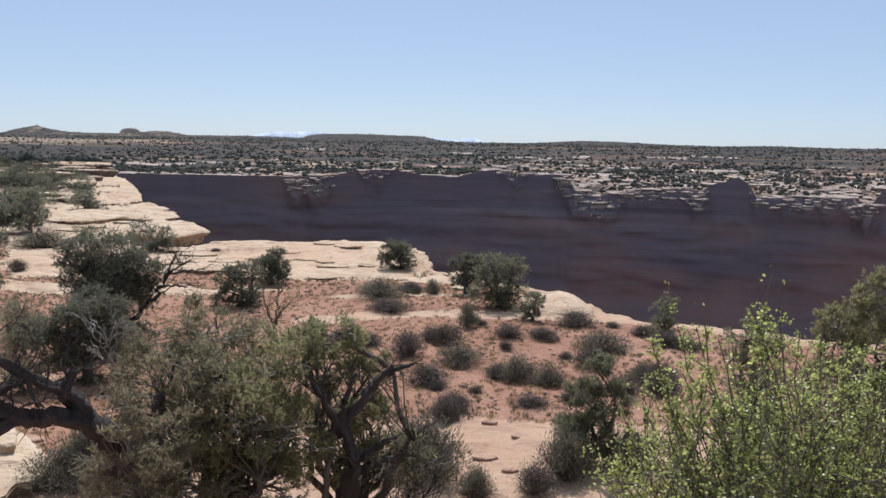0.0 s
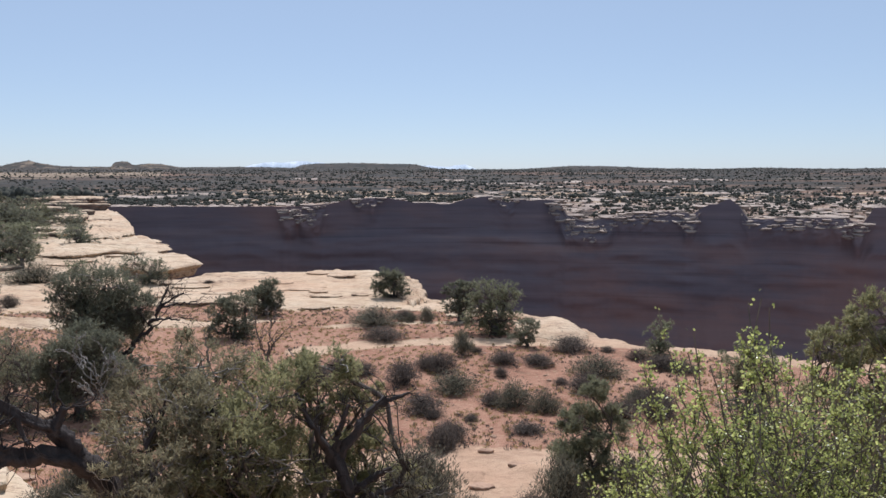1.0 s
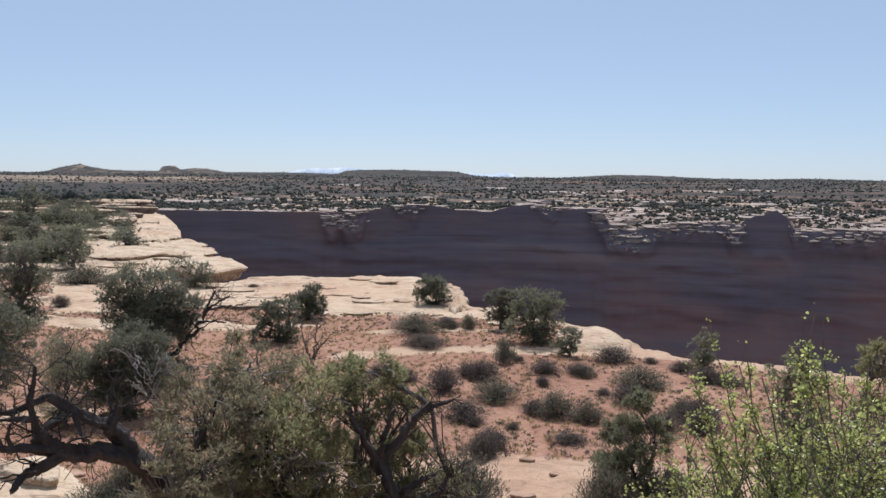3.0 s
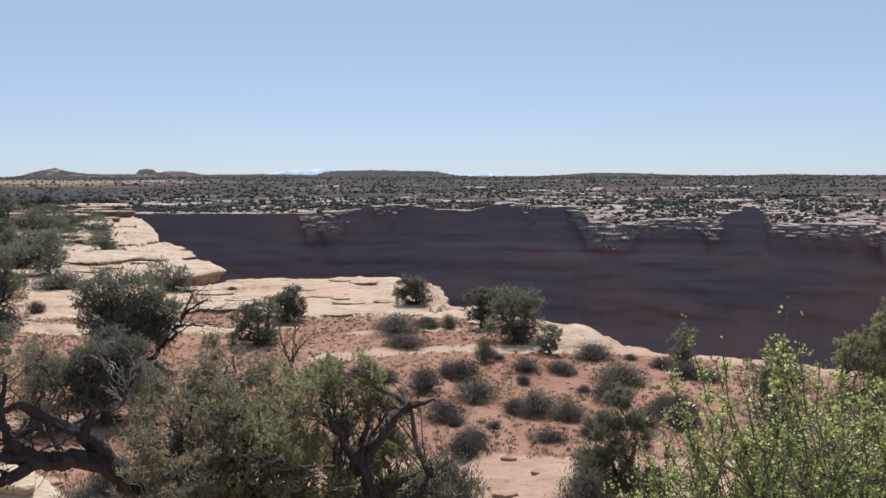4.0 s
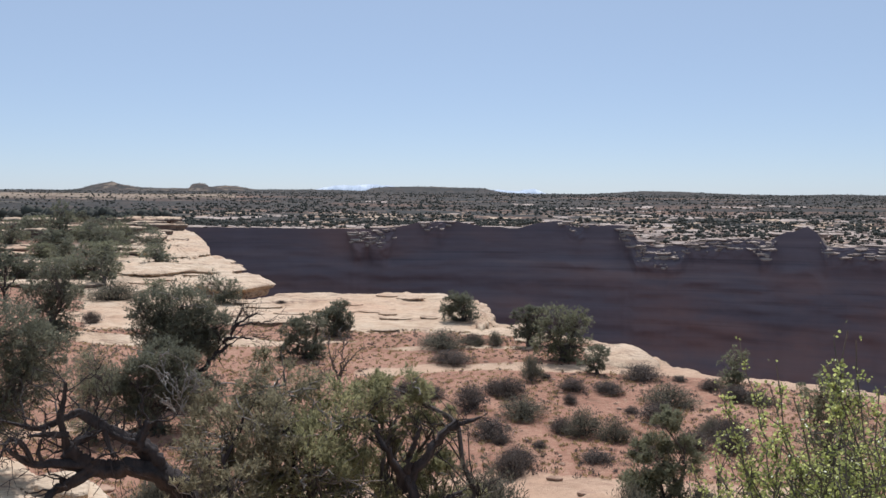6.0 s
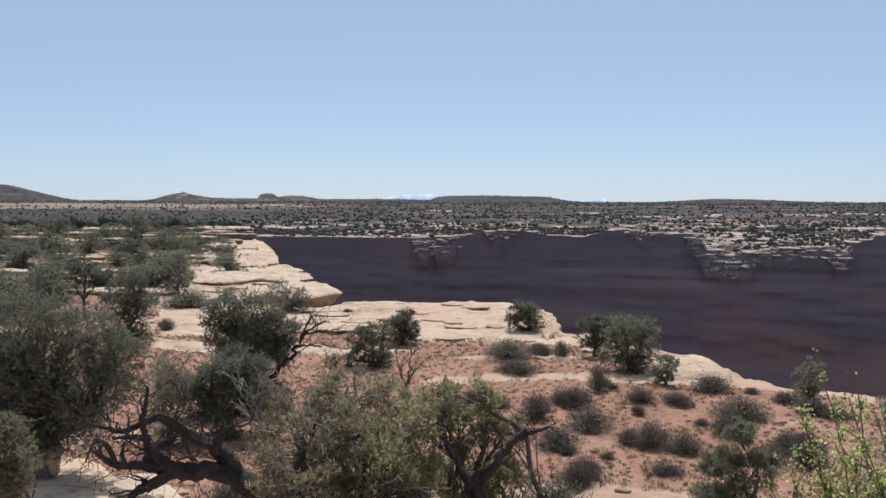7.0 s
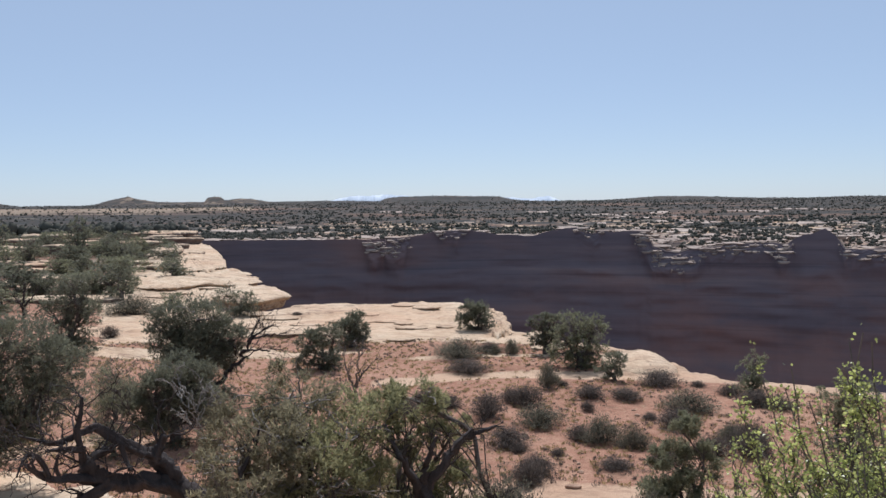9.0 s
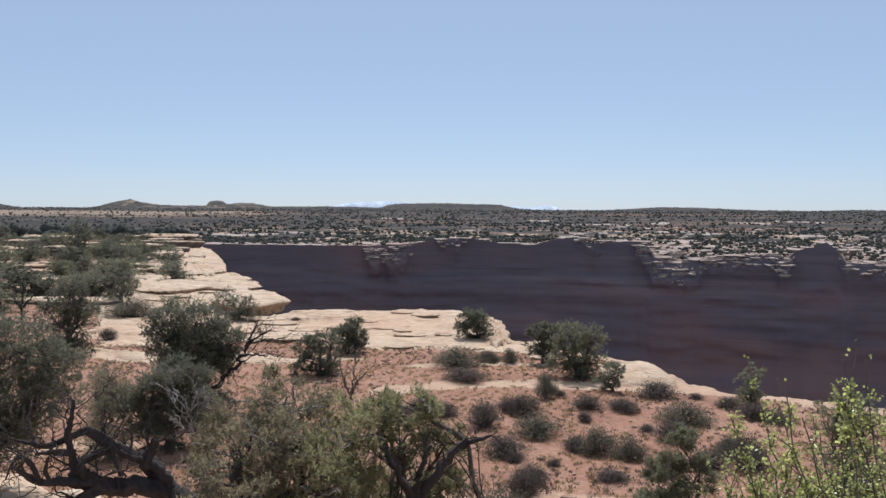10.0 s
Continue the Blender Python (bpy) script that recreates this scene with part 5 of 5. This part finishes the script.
# ---- distance ----
def blob_cloud(name, places, sizes, material, label, category, seed, squash=0.8, kind="stuff", sides=5, lumps=5):
    """Far trees or stones as one object: a small uneven clump of lumps at each place."""
    rng = np.random.default_rng(seed)
    ring = np.arange(sides) / sides * 2 * math.pi
    pieces = []
    for (x, y, z), s in zip(places, sizes):
        for _ in range(lumps):
            c = np.array([x, y, z]) + rng.normal(0, 0.30, 3) * s * (1, 1, 0.35) + (0, 0, s * squash * 0.42)
            h = s * rng.uniform(0.3, 0.55)
            lv = []
            for zz, rr in ((-0.7, 0.7), (0.1, 1.0), (0.85, 0.35)):
                rad = h * rr * rng.uniform(0.7, 1.25, sides)
                lv.append(np.column_stack([c[0] + rad * np.cos(ring), c[1] + rad * np.sin(ring), np.full(sides, c[2] + zz * h * squash) + rng.normal(0, 0.08 * h, sides)]))
            pieces.append((np.concatenate(lv), grid_quads(3, sides, True)))
    ob = new(name, quad_mesh(name, *join(pieces), material))
    return tagged(ob, label, category, kind=kind)


rng = np.random.default_rng(12)
places, sizes = [], []


def sow(count, pick_r, low, high, thick):
    """Scatter far junipers, crowded where the soil lies deep."""
    a = rng.uniform(-38, 31, count)
    r = pick_r(a, rng.uniform(0, 1, count))
    x, y = r * np.sin(np.radians(a)), r * np.cos(np.radians(a))
    keep = (r > np.where(a > -21.8, far_brink(a)[0] + 3, 0)) & (fbm(x / 60, y / 30, 3, 97) > thick)
    for a, r, x, y, u in zip(a[keep], r[keep], x[keep], y[keep], rng.uniform(0, 1, int(keep.sum()))):
        places.append((x, y, far_z(a, r)))
        sizes.append(low + (high - low) * u ** 2.2)


sow(17000, lambda a, u: np.where(a > -21.8, 412.0, 160.0) ** (1 - u) * 1900.0 ** u, 0.8, 3.2, -0.2)
sow(4500, lambda a, u: 1900 + 1300 * u ** 1.3, 1.4, 3.8, -0.3)
sow(2600, lambda a, u: 412 + 130 * u ** 1.5, 0.6, 2.0, -0.25)
blob_cloud("distant_junipers", places, sizes, FARBUSH, "scattered dark junipers on the far plateau", "woods", 4, sides=4, lumps=2)


# sandstone colour lowered so the far slab fronts read as shaded
RIMROCK = plain_rough("shade_toned_rim_rock", (0.24, 0.185, 0.155), (0.46, 0.375, 0.31), 0.08)


def slab_rings(rg, a, r, z, w, d, h, dip, n=12, ragged=0.3):
    """Rings of an angular flat slab that lies square to the line of sight and leans towards the viewer."""
    ang = (np.arange(n) + rg.uniform(-0.3, 0.3, n)) / n * 2 * math.pi
    box = 0.9 / np.maximum(np.abs(np.cos(ang)), np.abs(np.sin(ang)))
    rad = np.minimum(1.3, box) * rg.uniform(1 - ragged, 1.08, n)
    ca, sa = math.cos(radians(a)), math.sin(radians(a))
    rings = []
    for zz, k in ((-0.5 - h, 0.7), (-0.2 * h, 0.84), (0.45 * h, 0.90), (0.5 * h, 0.97), (h, 1.0), (h, 0.999), (h * 1.03, 0.55), (h * 1.05, 0.05)):
        side, deep = w * k * rad * np.cos(ang), d * k * rad * np.sin(ang)
        lean = dip * deep
        rings.append(np.column_stack([(r + deep) * sa + side * ca, (r + deep) * ca - side * sa, z + zz + lean + rg.normal(0, 0.05 * h, n) * (zz > 0)]))
    return np.concatenate(rings), grid_quads(8, n, True)


def ledge_cloud(name, count, seed):
    """Flat broken sandstone slabs along the far brink, one object."""
    rg = np.random.default_rng(seed)
    pieces = []
    for _ in range(count):
        a = rg.uniform(-22, 31) if rg.uniform() < 0.35 else rg.uniform(6, 31)
        rb = float(far_brink(np.array([a]))[0][0])
        r = rb + 2 + 110 * rg.uniform() ** 1.6 if rg.uniform() < 0.75 else rb * (1.0 + rg.uniform(0.1, 0.9))
        w = 0.8 + 6.5 * rg.uniform() ** 3.0
        pieces.append(slab_rings(rg, a, r, far_z(a, r), w, rg.uniform(0.25, 0.6) * w + 0.5, rg.uniform(0.12, 0.3) + 0.035 * w, rg.uniform(0.06, 0.22), 11, 0.45))
    # thin lit steps that hang below the brink
    for a0, a1, low in APRONS:
        for _ in range(int((a1 - a0) * low * 1.7)):
            a = rg.uniform(a0, a1)
            rb, zb = (float(v[0]) for v in far_brink(np.array([a])))
            drop = low * rg.uniform(0.05, 1) * (0.6 + 0.4 * math.sin((a - a0) / (a1 - a0) * math.pi))
            w = 0.5 + 3.6 * rg.uniform() ** 2.2
            pieces.append(slab_rings(rg, a, rb - 0.74 * drop - 0.4, zb - drop, w, 0.35 + 0.16 * w, rg.uniform(0.05, 0.12), rg.uniform(0.25, 0.6), 10, 0.55))
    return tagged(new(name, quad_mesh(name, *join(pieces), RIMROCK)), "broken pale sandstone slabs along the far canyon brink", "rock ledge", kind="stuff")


ledge_cloud("distant_ledges", 900, 8)


def long_ledge(a0, a1, e, seed):
    """A long sandstone bench on the far plateau: broken overlapping beds with a dark front."""
    rg = np.random.default_rng(seed)
    mid = (a0 + a1) / 2
    far = np.arange(398.0, 1500.0, 3.0)
    rise = np.degrees(np.arctan2(far_line(mid, far) + 0.9 - EYE, far))
    past = np.nonzero(rise > e)[0]
    r = float(far[past[0]]) + 2 if len(past) else 900.0
    wide = radians(a1 - a0) * r / 2
    base = EYE + r * math.tan(radians(e)) - 0.9
    edge = float(far_brink(np.array([mid]))[0][0])
    low = r < edge + 6
    if low:
        r = edge + 3.0
    pieces = []
    count = max(2, int(wide / 4.0))
    for k in range(count):
        a = a0 + (a1 - a0) * (k + rg.uniform(0.2, 0.8)) / count
        w = wide / count * rg.uniform(0.9, 1.5)
        if low:
            r = float(far_brink(np.array([a]))[0][0]) + 2.5
            pieces.append(slab_rings(rg, a, r, far_z(a, r) + 0.05, w, rg.uniform(1.0, 2.0), rg.uniform(0.12, 0.3), rg.uniform(0.10, 0.2), 16, 0.35))
            continue
        pieces.append(slab_rings(rg, a, r + rg.uniform(-1.5, 1.5), base + rg.uniform(-0.5, 0.35), w, min(7.0, 1.8 + 0.55 * w) * r / 420, rg.uniform(0.3, 0.6), rg.uniform(0.08, 0.17), 16, 0.32))
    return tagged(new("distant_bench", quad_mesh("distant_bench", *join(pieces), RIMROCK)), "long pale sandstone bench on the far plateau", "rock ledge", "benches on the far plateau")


BENCHES = ((12.97, 15.9, -0.75), (15.9, 18.74, -0.63), (12.88, 16.67, -1.28), (10.87, 13.1, -1.44), (17.45, 21.35, -1.47), (14.93, 18.79, -2.02), (15.56, 17.58, -2.5), (22.14, 25.05, -3.0), (3.07, 5.89, -1.48), (5.05, 7.99, -1.94),
           (-1.43, 1.43, -2.26), (-3.95, -2.07, -1.88), (2.31, 7.24, -0.92), (8.44, 9.88, -0.83), (9.79, 11.93, -1.31), (9.81, 11.95, -1.94), (0.28, 2.05, -0.7), (-16.97, -15.33, -2.33), (-15.33, -12.11, -2.32), (-11.41, -9.94, -2.24),
           (-9.75, -8.04, -2.23), (-20.4, -18.0, -1.68), (-18.0, -15.76, -1.66), (-15.43, -13.64, -1.55), (-5.46, -3.2, -1.86), (-9.49, -7.78, -0.6), (21.06, 22.94, -2.17), (22.91, 24.97, -1.44), (25.0, 28.5, -1.7))
for k, (a0, a1, e) in enumerate(BENCHES):
    long_ledge(a0, a1, e, 300 + k)


def ridge(name, spans, radius, material, label, category, seed):
    """Far mountains: a crest with a front and a back slope. spans: degrees, height of the crest in degrees."""
    a = np.arange(spans[0][0], spans[-1][0], 0.03)
    e = np.interp(a, [s[0] for s in spans], [s[1] for s in spans]) + 0.05 * fbm(a * 3.1, a * 0, 4, seed) * smooth(0, 0.4, a - a[0]) * smooth(0, 0.4, a[-1] - a)
    rows = []
    for dr, k in ((-150, 0.0), (-100, 0.35), (-45, 0.7), (0, 1.0), (120, 0.0)):
        r = radius + dr + 18 * fbm(a * 2.5, np.full(len(a), dr / 40.0), 3, seed + 1)
        z = EYE - 90 + (radius * np.tan(np.radians(e)) + 90) * k
        rows.append(np.column_stack([r * np.sin(np.radians(a)), r * np.cos(np.radians(a)), z]))
    return tagged(new(name, quad_mesh(name, np.concatenate(rows), grid_quads(5, len(a)), material)), label, category, kind="structure")


ridge("backdrop_mountain_west", ((-14.0, -0.3), (-12.5, 0.2), (-11.0, 0.48), (-9.9, 0.46), (-8.8, 0.57), (-6, 0.3), (-4, -0.2)), 4750, SNOW, "hazy snow-streaked mountains on the horizon", "mountain", 3)
ridge("backdrop_mountain_east", ((-3.0, -0.3), (-0.9, 0.27), (0.9, 0.2), (2.0, 0.34), (2.8, 0.0), (4.5, -0.4)), 4750, SNOW, "hazy snow-streaked mountains on the horizon", "mountain", 5)
